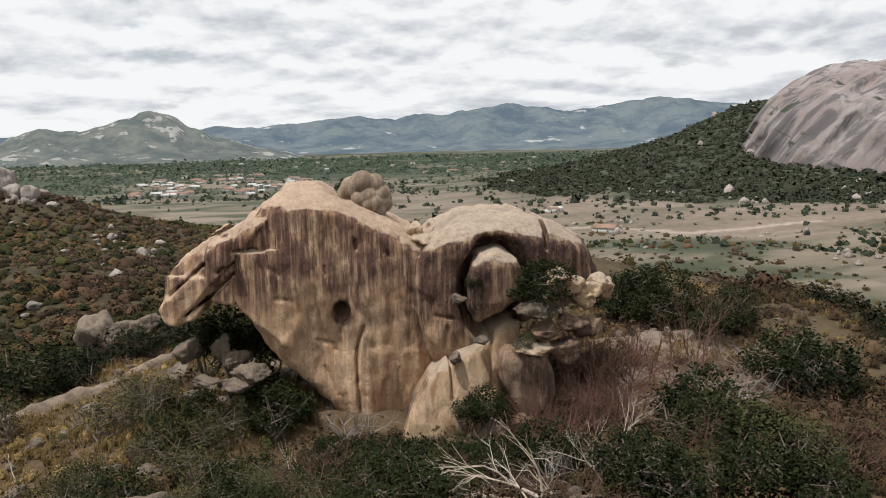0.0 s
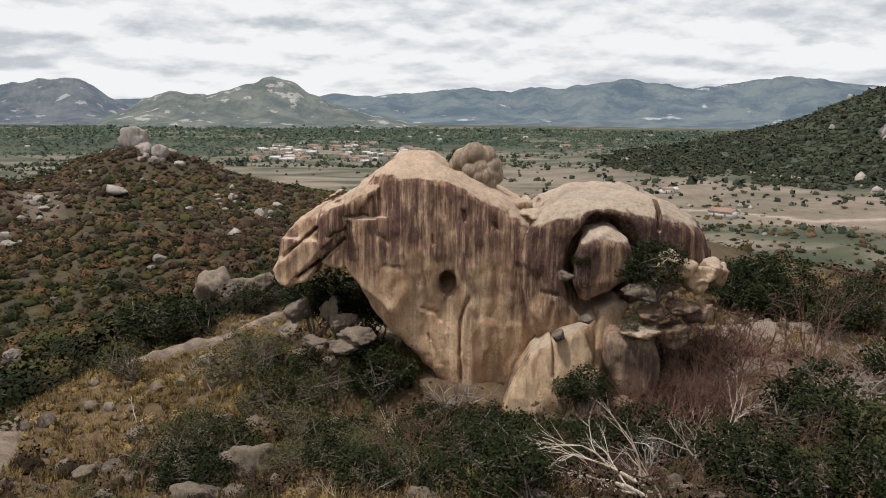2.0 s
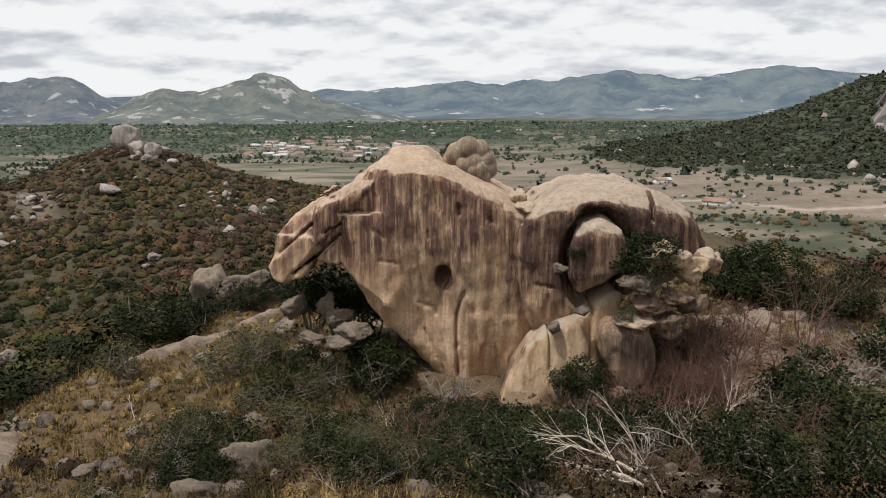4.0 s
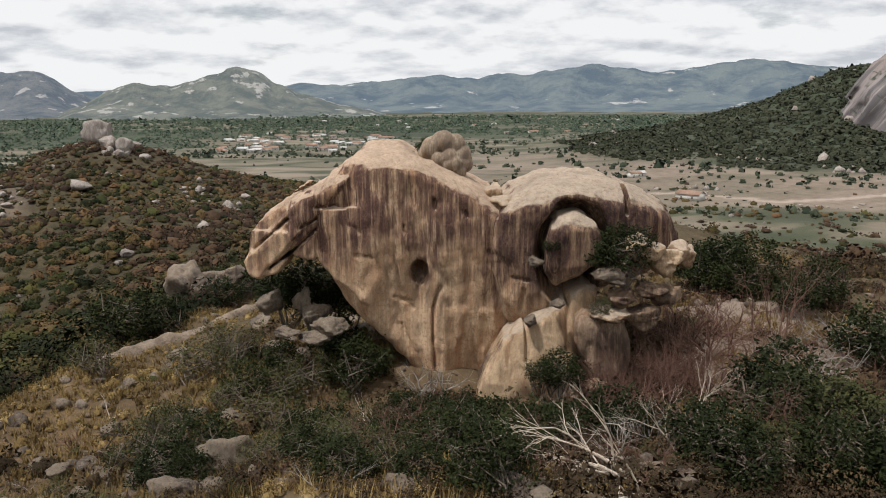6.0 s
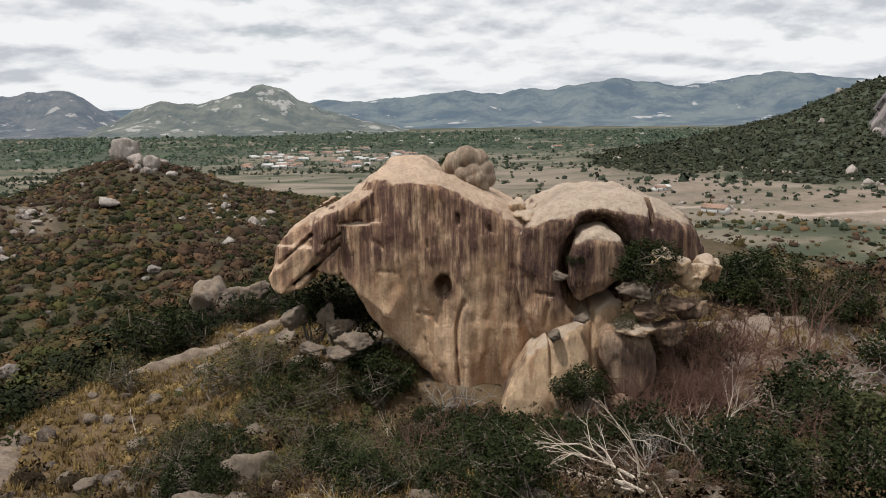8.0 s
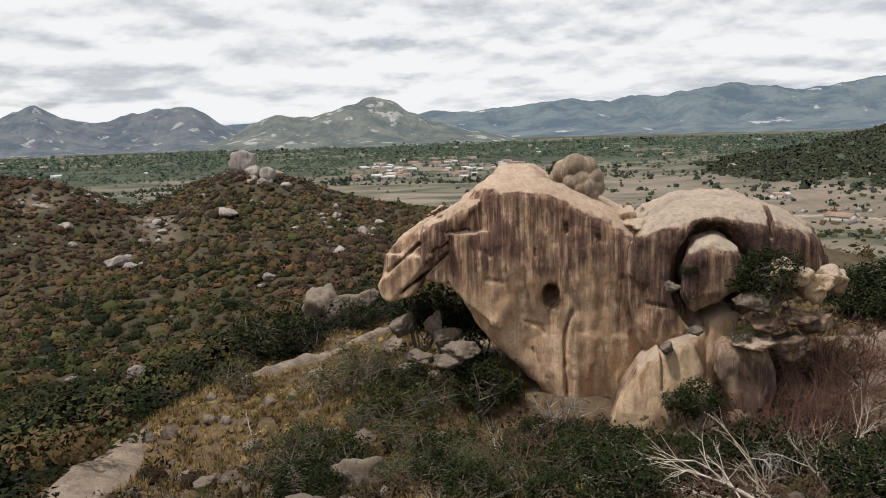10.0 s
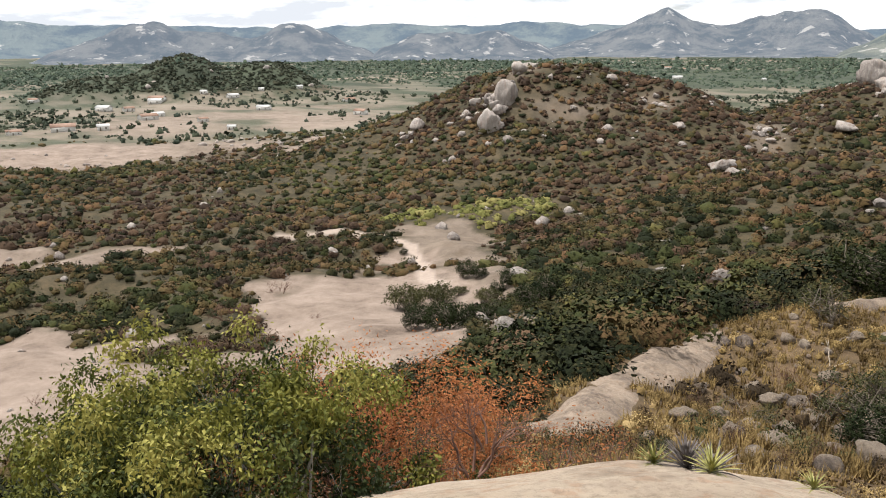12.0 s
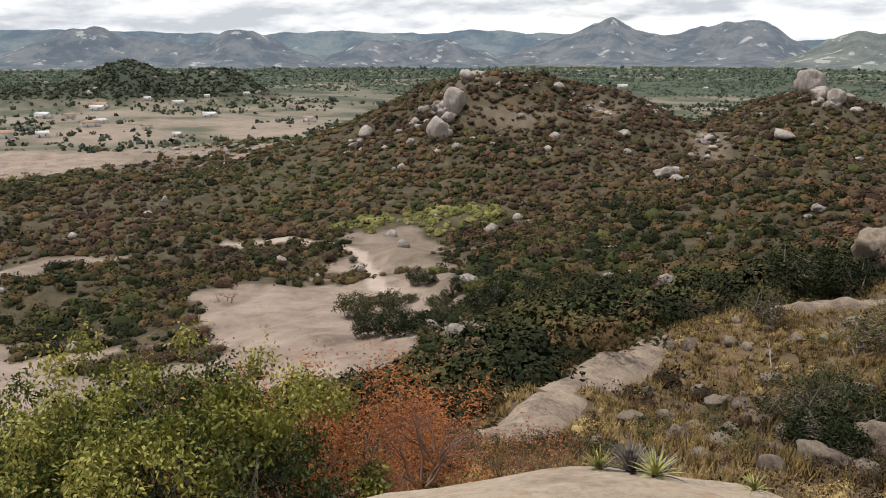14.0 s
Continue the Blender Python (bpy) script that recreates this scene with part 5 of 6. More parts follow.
for k, (az_, r_, w_) in enumerate(((11.9, 19.6, 0.9), (15.8, 32.7, 1.1), (18.1, 33.7, 1.1), (10.2, 33.4, 0.9), (18.9, 46, 1.2), (13.3, 50, 1.8), (9.2, 47, 1.2), (24.0, 35.8, 0.9), (9.5, 29.2, 1.2), (27.1, 31.4, 1.0),
                                   (28.4, 33.0, 1.2), (20.0, 25.4, 0.9), (-17.2, 20.4, 0.8), (-29.2, 30.3, 1.8), (3.7, 18.6, 1.0), (10.3, 58, 1.4), (9.1, 55, 1.1), (11.1, 54, 1.1), (7.9, 51, 1.2), (26.7, 23.6, 1.0), (23.9, 35.4, 1.0),
                                   (26.2, 26.5, 0.8), (28.7, 26.1, 0.9), (20.6, 29.2, 1.4), (21.1, 26.9, 1.3), (20.2, 20.4, 1.3), (16.7, 27.2, 1.3), (17.4, 21.2, 1.0), (12.6, 43, 1.3), (11.6, 45, 1.0), (8.6, 44, 1.3), (10.4, 41, 1.0), (-6.5, 30.6, 1.1),
                                   (-8.2, 31.0, 1.3), (-5.2, 31.6, 0.8), (6.4, 42, 1.2), (7.3, 45, 1.5), (9.9, 49, 1.5), (30.5, 27.5, 0.8), (33.0, 25.5, 0.9), (32, 31, 0.8), (29.6, 22.0, 0.7), (35.5, 22.5, 0.6), (24.6, 29.6, 0.8), (22.4, 41, 0.9))):
    ridge_stone(az_, r_, w_, "weathered pale stone among dry grass", 0.6 + 0.06 * (k % 7), k, k * 47.0)

# stones piled at the east end of the great rock, and wedged on its saddle
for x_, y_, z_, w_, h_, v_, mat_, lab_ in (
        (8.4, 34.9, 55.0, 1.9, 0.75, 1, BOULDER_PALE, "pale rounded boulder piled against the great rock"), (9.6, 35.2, 54.5, 1.8, 0.75, 2, BOULDER_PALE, "tan rounded boulder piled against the great rock"),
        (6.9, 34.2, 54.2, 1.5, 0.6, 3, STONE, "dark grey stone below the leafy bush"), (7.5, 34.4, 53.2, 1.5, 0.6, 5, BOULDER_DARK, "brown stone in the pile above the block"), (8.6, 34.6, 53.5, 1.6, 0.8, 7, BOULDER_DARK, "brown cracked stone in the pile"),
        (6.9, 34.0, 52.55, 1.6, 0.55, 6, BOULDER_PALE, "pale stone capping the block"), (10.6, 36.2, 54.6, 1.5, 0.9, 8, BOULDER_PALE, "tan stone at the pile's end"), (8.6, 34.4, 52.2, 1.7, 0.8, 9, BOULDER_DARK, "brown stone leaning on the block"),
        (9.6, 34.9, 53.2, 1.6, 0.8, 0, BOULDER_DARK, "brown stone low in the pile"),
        (2.05, 37.5, 57.45, 1.15, 0.75, 3, BOULDER_PALE, "rounded stone wedged on the saddle"), (2.55, 36.9, 57.0, 1.5, 0.5, 4, BOULDER_PALE, "flat pale slab wedged on the saddle"),
        (3.55, 34.3, 52.25, 0.7, 0.8, 5, STONE, "small grey stone wedged in the gap"), (4.7, 34.3, 53.0, 0.6, 0.8, 6, STONE, "small grey stone wedged in the gap"), (3.75, 35.1, 54.7, 0.8, 1.0, 7, STONE, "grey stone at the hollow's edge"),
        (5.0, 33.6, 48.9, 1.7, 0.8, 8, BOULDER_PALE, "pale stone at the foot of the slanted boulder"), (6.3, 33.2, 49.4, 1.3, 0.8, 9, BOULDER_DARK, "brown stone at the foot of the block"), (4.3, 33.4, 48.6, 1.1, 0.8, 1, BOULDER_PALE, "pale stone at the boulder's foot"),
        (-6.2, 37.6, 51.6, 1.6, 0.7, 2, STONE, "grey stone under the overhanging arm"), (-7.0, 38.0, 52.0, 1.3, 1.1, 3, STONE, "pointed stone under the overhanging arm"), (-5.4, 36.4, 51.3, 1.6, 0.6, 4, STONE, "flat grey stone under the arm"),
        (-8.6, 38.2, 52.0, 1.4, 0.9, 5, STONE, "grey stone under the arm's tip"), (-6.2, 36.2, 50.9, 1.5, 0.5, 6, STONE, "flat grey stone on the slope"), (-7.6, 36.2, 51.2, 1.3, 0.6, 7, STONE, "grey stone on the slope"),
):
    stone((x_, y_, z_), w_ / 1.75, v_, mat_, lab_, "stones round the great rock", v_ * 41.0, 0.3, h_, "piled_stone")


# whaleback slabs along the ridge's west edge
def whaleback(name, x, y, length, width, tall, turn, seed, label, lift=0.0):
    """A low bare slab that follows the slope, with a rough broken rim."""
    v, f = ICO[5]
    rim = 1 + 0.08 * fbm(v[:, 0] * 1.6 + seed, v[:, 1] * 1.6, 0, 4, seed)
    px, py = v[:, 0] * width / 2 * rim, v[:, 1] * length / 2 * rim
    c, s = math.cos(radians(turn)), math.sin(radians(turn))
    wx, wy = px * c - py * s, px * s + py * c
    top = (tall + lift) * np.clip(v[:, 2], 0, 1) ** 1.8 * (1 + 0.25 * fbm(wx / 2.2 + seed, wy / 2.2, 0, 4, seed + 9)) + 0.10 * np.abs(fbm(wx / 0.8, wy / 0.8, 0, 3, seed + 5)) * (v[:, 2] > 0)
    z = height(x + wx, y + wy) + np.where(v[:, 2] > 0, top, 0.5 * v[:, 2]) - 0.10
    base = hz(x, y)
    return thing(name, mesh_of(name, np.stack([wx, wy, z - base], 1), f, True), SLAB_EDGE, label, "rock slab", "bare slabs along the ridge edge", at=pose(x, y, base))


SLABS = ((-15.9, 18.6, 8.0, 2.6, 0.42, 17, 3, "dark-stained granite slab along the ridge's edge"), (-19.3, 28.2, 15.0, 2.6, 0.50, 16, 4, "long smooth granite slab sloping off the ridge"),
         (-17.2, 46.0, 11.0, 1.3, 0.5, -16, 6, "narrow pale slab along the ridge edge"), (-14.6, 55.0, 8.0, 1.2, 0.5, -14, 7, "narrow pale slab near the boulders"))
for slab_ in SLABS:
    whaleback("whaleback_slab", *slab_)


def off_slabs(x, y):
    """True where no bare slab lies."""
    clear = np.ones(np.shape(x), bool)
    for sx, sy, ln_, wd_, _, tn_, _, _ in SLABS:
        c, s_ = math.cos(radians(tn_)), math.sin(radians(tn_))
        clear &= np.hypot(((x - sx) * c + (y - sy) * s_) / (wd_ * 0.52), (-(x - sx) * s_ + (y - sy) * c) / (ln_ * 0.5)) > 1.0
    return clear


def ridge_keep(p, g_):
    d = ridge_out(p[:, 0], p[:, 1])
    return (d < 2) & (np.hypot(p[:, 0], p[:, 1]) > 8) & off_slabs(p[:, 0], p[:, 1])


rubble("ridge_rubble", 2600, 9, 66, 0.06, 0.5, 351, "small loose stones in the dry grass",
       lambda p, g_: ridge_keep(p, g_) & (fbm(p[:, 0] / 6, p[:, 1] / 6, 0, 3, 61) > -0.1), STONE, -30, 50)

# ---- dry grass and low growth on the ridge ----
xy, rng = spread_points(26000, 9, 70, 361, -36, 55, 1.7)
d = ridge_out(xy[:, 0], xy[:, 1])
tufty = fbm(xy[:, 0] / 5, xy[:, 1] / 5, 0, 3, 62)
west = sstep(-2, -9, xy[:, 0])
xy = xy[(d < 3) & (tufty + 0.9 * west > 0.05) & off_slabs(xy[:, 0], xy[:, 1])]
n = len(xy)
blades = 9
a = rng.uniform(0, 6.28, (n, blades))
ln = rng.uniform(0.18, 0.50, (n, blades))
lean = rng.uniform(0.15, 0.8, (n, blades))
base = np.stack([xy[:, 0], xy[:, 1], height(xy[:, 0], xy[:, 1]) - 0.02], 1)[:, None, :] + np.concatenate([rng.normal(size=(n, blades, 2)) * 0.07, np.zeros((n, blades, 1))], 2)
side = np.stack([-np.sin(a), np.cos(a), 0 * a], -1) * 0.026
tip = base + np.stack([np.cos(a) * lean, np.sin(a) * lean, np.ones_like(a)], -1) * ln[..., None]
v = np.stack([base - side, base + side, tip], 2).reshape(-1, 3)
thing("dry_grass", mesh_of("dry_grass", v, np.arange(len(v)).reshape(-1, 3)), GRASS, "tufts of dry yellow grass on the ridge", "grass", kind="stuff")

xy, rng = spread_points(6500, 9, 70, 363, -38, 55, 1.6)
d = ridge_out(xy[:, 0], xy[:, 1])
tone = fbm(xy[:, 0] / 7, xy[:, 1] / 7, 0, 3, 63) + 0.35 * rng.normal(size=len(xy))
east = sstep(-5, 1, xy[:, 0])
rock_xy = (np.abs(xy[:, 0] + 0.6) < 8.6) & (xy[:, 1] > 34.8) & (xy[:, 1] < 44)
sandy = zones(xy[:, 0], xy[:, 1])[2]
ok = (d < 4) & ~rock_xy & off_slabs(xy[:, 0], xy[:, 1]) & (rng.random(len(xy)) > sandy * 1.1)
small = np.exp(rng.normal(0, 0.35, len(xy)))
for name_, sel, mat_, sz, lab_ in (
        ("dry_cushions", ok & (tone > 0.05) & (rng.random(len(xy)) > 0.75 * east), GRASS, 0.26, "straw-coloured low cushion plants on the slope"),
        ("brown_undergrowth", ok & (tone < 0.22 + 0.4 * east) & (rng.random(len(xy)) < 0.25 + 0.75 * east), UNDERGROWTH, 0.50, "brown dry undergrowth on the ridge"),
        ("green_undergrowth", ok & (tone < -0.15) & (rng.random(len(xy)) < 0.45), OLIVE, 0.42, "olive undergrowth on the ridge")):
    close = np.hypot(xy[:, 0], xy[:, 1]) < 27
    scrub(name_, xy[sel & close], small[sel & close] * sz, 330, mat_, lab_, 364, 0.8, spray=0.046)
    scrub(name_, xy[sel & ~close], small[sel & ~close] * sz, 92, mat_, lab_, 365, 0.8, spray=0.085)

# ---- bushes and trees of the ridge ----
patterns = {
    "G": [leafy_bush("bush", 400 + k, (0.5, 0.5, 0.42), 2600, 0.060, 0.032, DARK_GREEN, "dense dark green bush growing on the dry ridge", reach=0.055) for k in range(4)],
    "T": [leafy_bush("tree", 405 + k, (0.5, 0.5, 0.36), 9000, 0.036, 0.020, DARK_GREEN, "dense round-crowned dark green tree on the ridge", "tree", cluster=230, reach=0.035) for k in range(2)],
    "O": [leafy_bush("bush", 410 + k, (0.5, 0.5, 0.40), 1300, 0.050, 0.022, OLIVE, "thin olive bush on the grassy slope", reach=0.06) for k in range(3)],
    "Y": [leafy_bush("bush", 420 + k, (0.5, 0.5, 0.42), 1900, 0.055, 0.028, OLIVE, "olive-green bush on the ridge", reach=0.06) for k in range(2)],
    "D": [dry_bush("dry_bush", 430 + k, 0.85, 0.75, TWIG, "leafless grey-brown twiggy bush on the ridge") for k in range(5)],
    "W": [dry_bush("dry_bush", 440 + k, 0.85, 0.55, GREYWOOD, "bare pale-stemmed bush on the ridge", 3, 6) for k in range(2)],
}
bushes = (
    ("D", -12.6, 33.4, 4.4), ("D", -14.4, 35.0, 5.0), ("D", -16.0, 33.6, 4.8), ("D", -17.6, 36.0, 4.8), ("D", -13.6, 37.0, 5.2), ("D", -15.6, 39.5, 5.4), ("D", -17.8, 40.5, 5.0), ("D", -12.0, 30.8, 3.6), ("D", -15.2, 30.4, 4.0), ("D", -18.6, 31.6, 3.8),
    ("O", 7.4, 22.6, 2.0), ("O", 5.0, 20.4, 1.8), ("D", 3.2, 24.0, 2.6), ("G", 0.8, 22.0, 2.2), ("G", -1.8, 24.2, 2.4), ("G", -4.6, 20.6, 2.0), ("G", -6.2, 28.2, 2.6), ("G", -8.6, 29.4, 2.6), ("G", 1.4, 31.8, 2.6), ("G", -0.8, 31.4, 2.4), ("G", -3.0, 31.2, 2.8), ("G", -5.4, 31.6, 2.4), ("O", 10.4, 36.0, 2.6), ("O", 12.4, 34.6, 2.2),
    ("G", -12.4, 25.6, 2.4), ("G", -19.2, 24.0, 2.8), ("G", -23.8, 29.6, 3.2), ("G", -27.6, 29.0, 3.0), ("T", -19.9, 57, 6.6), ("T", -18.2, 60, 5.6), ("G", -23.6, 52, 3.0), ("G", -24.9, 55, 3.8), ("G", -23.0, 33.3, 3.9), ("G", -28.5, 43.3, 4.4), ("G", -30.5, 41, 4.0), ("Y", -26.3, 29.8, 4.0), ("Y", -29.5, 27.5, 3.0), ("G", 6.6, 36.0, 2.9), ("G", 8.0, 38.5, 2.6), ("G", 3.4, 33.6, 2.3),
    ("G", 1.2, 33.2, 2.1), ("G", -0.6, 33.0, 2.5), ("G", -2.6, 33.0, 2.3), ("G", -4.4, 32.8, 2.2), ("O", 12.7, 31.5, 2.6), ("G", 10.9, 30.8, 2.2), ("G", 7.9, 19.5, 1.7), ("G", -2.8, 17.4, 2.2), ("G", -20.7, 21.8, 2.6), ("O", 17.5, 41.0, 3.2), ("O", 14.8, 41.9, 3.2),
    ("O", 22.5, 28.4, 2.4), ("O", 19.7, 31.8, 2.2), ("O", 20.9, 29.0, 2.2), ("D", 2.8, 22.9, 2.9), ("D", 0.5, 24.5, 2.6), ("D", -9.0, 31.4, 3.0), ("D", -13.4, 38.5, 5.0), ("D", -16.7, 38.2, 5.3), ("D", -19.7, 39.0, 4.8), ("D", -17.7, 32.9, 4.6), ("D", -13.8, 33.0, 4.2),
    ("D", -21.3, 46, 4.6), ("D", -24.0, 40.7, 3.6), ("D", -27.6, 34.7, 3.5), ("D", -13.2, 19.8, 2.3), ("D", -7.0, 18.8, 2.1), ("D", 5.3, 21.3, 2.4), ("D", 9.4, 33.4, 2.2), ("D", -27.0, 53, 4.8), ("D", -25.1, 27.7, 2.4), ("D", 0.2, 34.0, 2.6), ("D", 2.0, 34.4, 2.6),
    ("D", -18.3, 45, 4.6), ("D", -14.9, 43, 4.4), ("D", -15.3, 36, 4.6), ("D", -19.0, 35, 4.2), ("D", -21.6, 36.5, 3.6), ("D", -10.5, 27, 2.6), ("D", -5.0, 26.5, 2.6), ("D", -1.4, 27.5, 2.4), ("D", -3.4, 22.0, 2.4), ("D", -22.6, 27, 2.6), ("D", -17.2, 27.5, 2.4), ("D", -29.4, 48, 4.4),
    ("D", -31.5, 33, 3.4), ("D", -33.5, 28, 3.0), ("G", 22.3, 52, 4.4), ("G", 20.6, 55, 4.0), ("G", 13.2, 62, 3.4), ("G", 15.8, 61, 3.0), ("D", 18.6, 60, 4.4), ("D", 20.2, 58, 3.6), ("D", 16.8, 60, 3.4), ("G", -27.1, 23.6, 2.6), ("G", 14.6, 35.3, 2.2), ("G", 12.0, 38.4, 2.3),
    ("O", 15.4, 33.8, 2.4), ("G", 19.7, 32.7, 1.6), ("D", 25.3, 18.6, 1.0), ("O", 13.6, 23.5, 1.6), ("D", 17.7, 34.1, 1.6), ("G", 20.7, 25.2, 2.0), ("G", 17.7, 26.6, 2.3), ("G", 18.9, 24.6, 1.6), ("D", 31.0, 29.0, 1.6), ("D", 25.7, 34.5, 1.8), ("O", 24.7, 43, 2.6), ("D", 22.0, 23.2, 1.4),
    ("O", 9.2, 24.6, 2.1), ("O", 6.4, 26.5, 2.4), ("G", 10.2, 22.0, 1.8), ("D", 13.8, 20.6, 1.5), ("G", -31, 23.5, 2.6), ("Y", -23.5, 24.0, 2.0), ("O", 8.6, 29.0, 2.0), ("G", 2.0, 19.0, 1.5), ("D", -10.0, 21.6, 2.0), ("G", -8.0, 23.8, 1.8), ("D", 11.4, 26.4, 1.8), ("D", 18.8, 28.6, 1.5),
    ("G", 5.2, 30.5, 2.2), ("G", 0.4, 30.0, 2.0), ("G", -2.0, 29.6, 2.2), ("D", 3.0, 29.0, 2.6), ("D", 7.0, 31.2, 2.6), ("G", 8.8, 31.8, 2.4), ("D", -3.8, 30.0, 2.6), ("G", 4.6, 24.4, 1.8), ("O", 12.6, 27.6, 2.0), ("D", 28.8, 21.0, 1.1), ("O", 27.4, 28.2, 1.3), ("D", 23.4, 31.6, 1.4), ("O", 16.8, 46, 2.6), ("D", 12.6, 47, 2.2), ("W", -11.8, 22.5, 2.6), ("W", -16.4, 25.0, 3.0), ("W", -24.4, 37.5, 4.2), ("W", 1.2, 34.6, 3.2), ("W", -27.8, 45, 5.0), ("W", 20.0, 43, 1.8),
)
count = {}
for kind_, az_, r_, w_ in bushes:
    k = count.get(kind_, 0)
    count[kind_] = k + 1
    p = polar(az_, r_)
    src = patterns[kind_][k % len(patterns[kind_])]
    tagged(put(src, p.x, p.y, w_, k * 67.0, 0.08, tall=1.0 if kind_ == "T" else 0.9 + 0.05 * (k % 5)), group="bushes on the ridge")
# leafy growth on the great rock itself; the first three bushes are added to fill the shaded gap under the arm with dark
for x_, y_, z_, w_ in ((-6.9, 41.6, 50.6, 4.2), (-5.4, 41.2, 50.4, 3.8), (-8.4, 41.8, 50.8, 3.4), (7.5, 34.6, 54.3, 2.8), (8.2, 34.9, 55.0, 1.8), (4.5, 35.0, 55.2, 0.9), (-0.95, 38.9, 59.2, 1.1), (4.7, 33.2, 49.6, 2.2), (3.9, 33.0, 49.9, 1.5)):
    tagged(put(patterns["G"][1], x_, y_, w_, x_ * 40, 0.0, z_), "dark green leafy bush, rooted in the rock or added as dark gap fill", group="bushes on the great rock")
tagged(put(patterns["D"][2], -1.32, 36.3, 0.95, 30, 0.0, 53.72), "dry twiggy bush rooted in the rock's round hole", group="bushes on the great rock")
tagged(put(patterns["Y"][0], 6.6, 34.0, 1.1, 20, 0.0, 52.6), "small mossy yellow bush on the rock ledge")

# bleached dead trees
def dead_tree(name, x, y, ways, length, radius, seed, label, levels=3, mat=DEADWOOD, lift=0.05, z=None, fan=0.38):
    rng = np.random.default_rng(seed)
    root = new(name)
    root.location = (x, y, hz(x, y) if z is None else z)
    tagged(root, label, "dead tree")
    for w in ways:
        rows, _ = limbs(rng, (0, 0, -0.1), w, length * rng.uniform(0.8, 1.1), radius, levels, 3, 0.24, fan, lift)
        v, f = tubes(rows, 5)
        part("branch", mesh_of("branch", v, f), mat, root)
    return root


p = polar(-15.2, 19.6)
dead_tree("dead_tree", p.x, p.y, ((-1, 0.1, 0.42), (-1, -0.35, 0.25), (-0.9, -0.8, 0.12), (-0.8, 0.4, 0.6), (-0.5, -0.9, 0.05)), 1.75, 0.085, 71, "fallen bleached dead tree with bare pale branches", 3, DEADWOOD, -0.02)
p = polar(-16.9, 24.5)
dead_tree("dead_tree", p.x, p.y, ((0.35, 0.1, 0.9), (-0.5, 0.0, 0.8), (0.8, 0.0, 0.5)), 1.35, 0.04, 72, "standing bleached dead bush with crooked branches", 3)
p = polar(3.2, 31.2)
dead_tree("dead_tree", p.x, p.y, ((-0.8, 0.1, 0.7), (-1.0, -0.2, 0.3), (0.3, 0.1, 0.9)), 1.6, 0.05, 73, "bleached dead branches before the great rock", 2)
p = polar(23.8, 37.0)
dead_tree("dead_tree", p.x, p.y, ((-0.3, 0.2, 0.9), (0.6, 0.0, 0.6)), 0.7, 0.03, 74, "small bleached snag on the grassy slope", 1)
p = polar(4.4, 17.6)
dead_tree("dead_tree", p.x - 1.6, p.y + 0.4, ((-0.8, 0.2, 0.4), (0.8, 0.0, 0.5)), 0.7, 0.02, 75, "small dead grey branches in the undergrowth", 2, GREYWOOD)
p = polar(28.8, 29.5)
dead_tree("dead_tree", p.x, p.y, ((-0.8, 0.2, 0.5), (0.8, 0.2, 0.4)), 0.6, 0.02, 76, "dry grey branches lying on the slope", 2, GREYWOOD)
p = polar(-22.8, 44)
dead_tree("dead_tree", p.x, p.y, ((0.2, 0, 1.0), (0.5, 0.2, 0.9), (-0.4, 0, 0.9)), 2.4, 0.06, 77, "thin bare tree above the sandy track", 3, TWIG, 0.2)

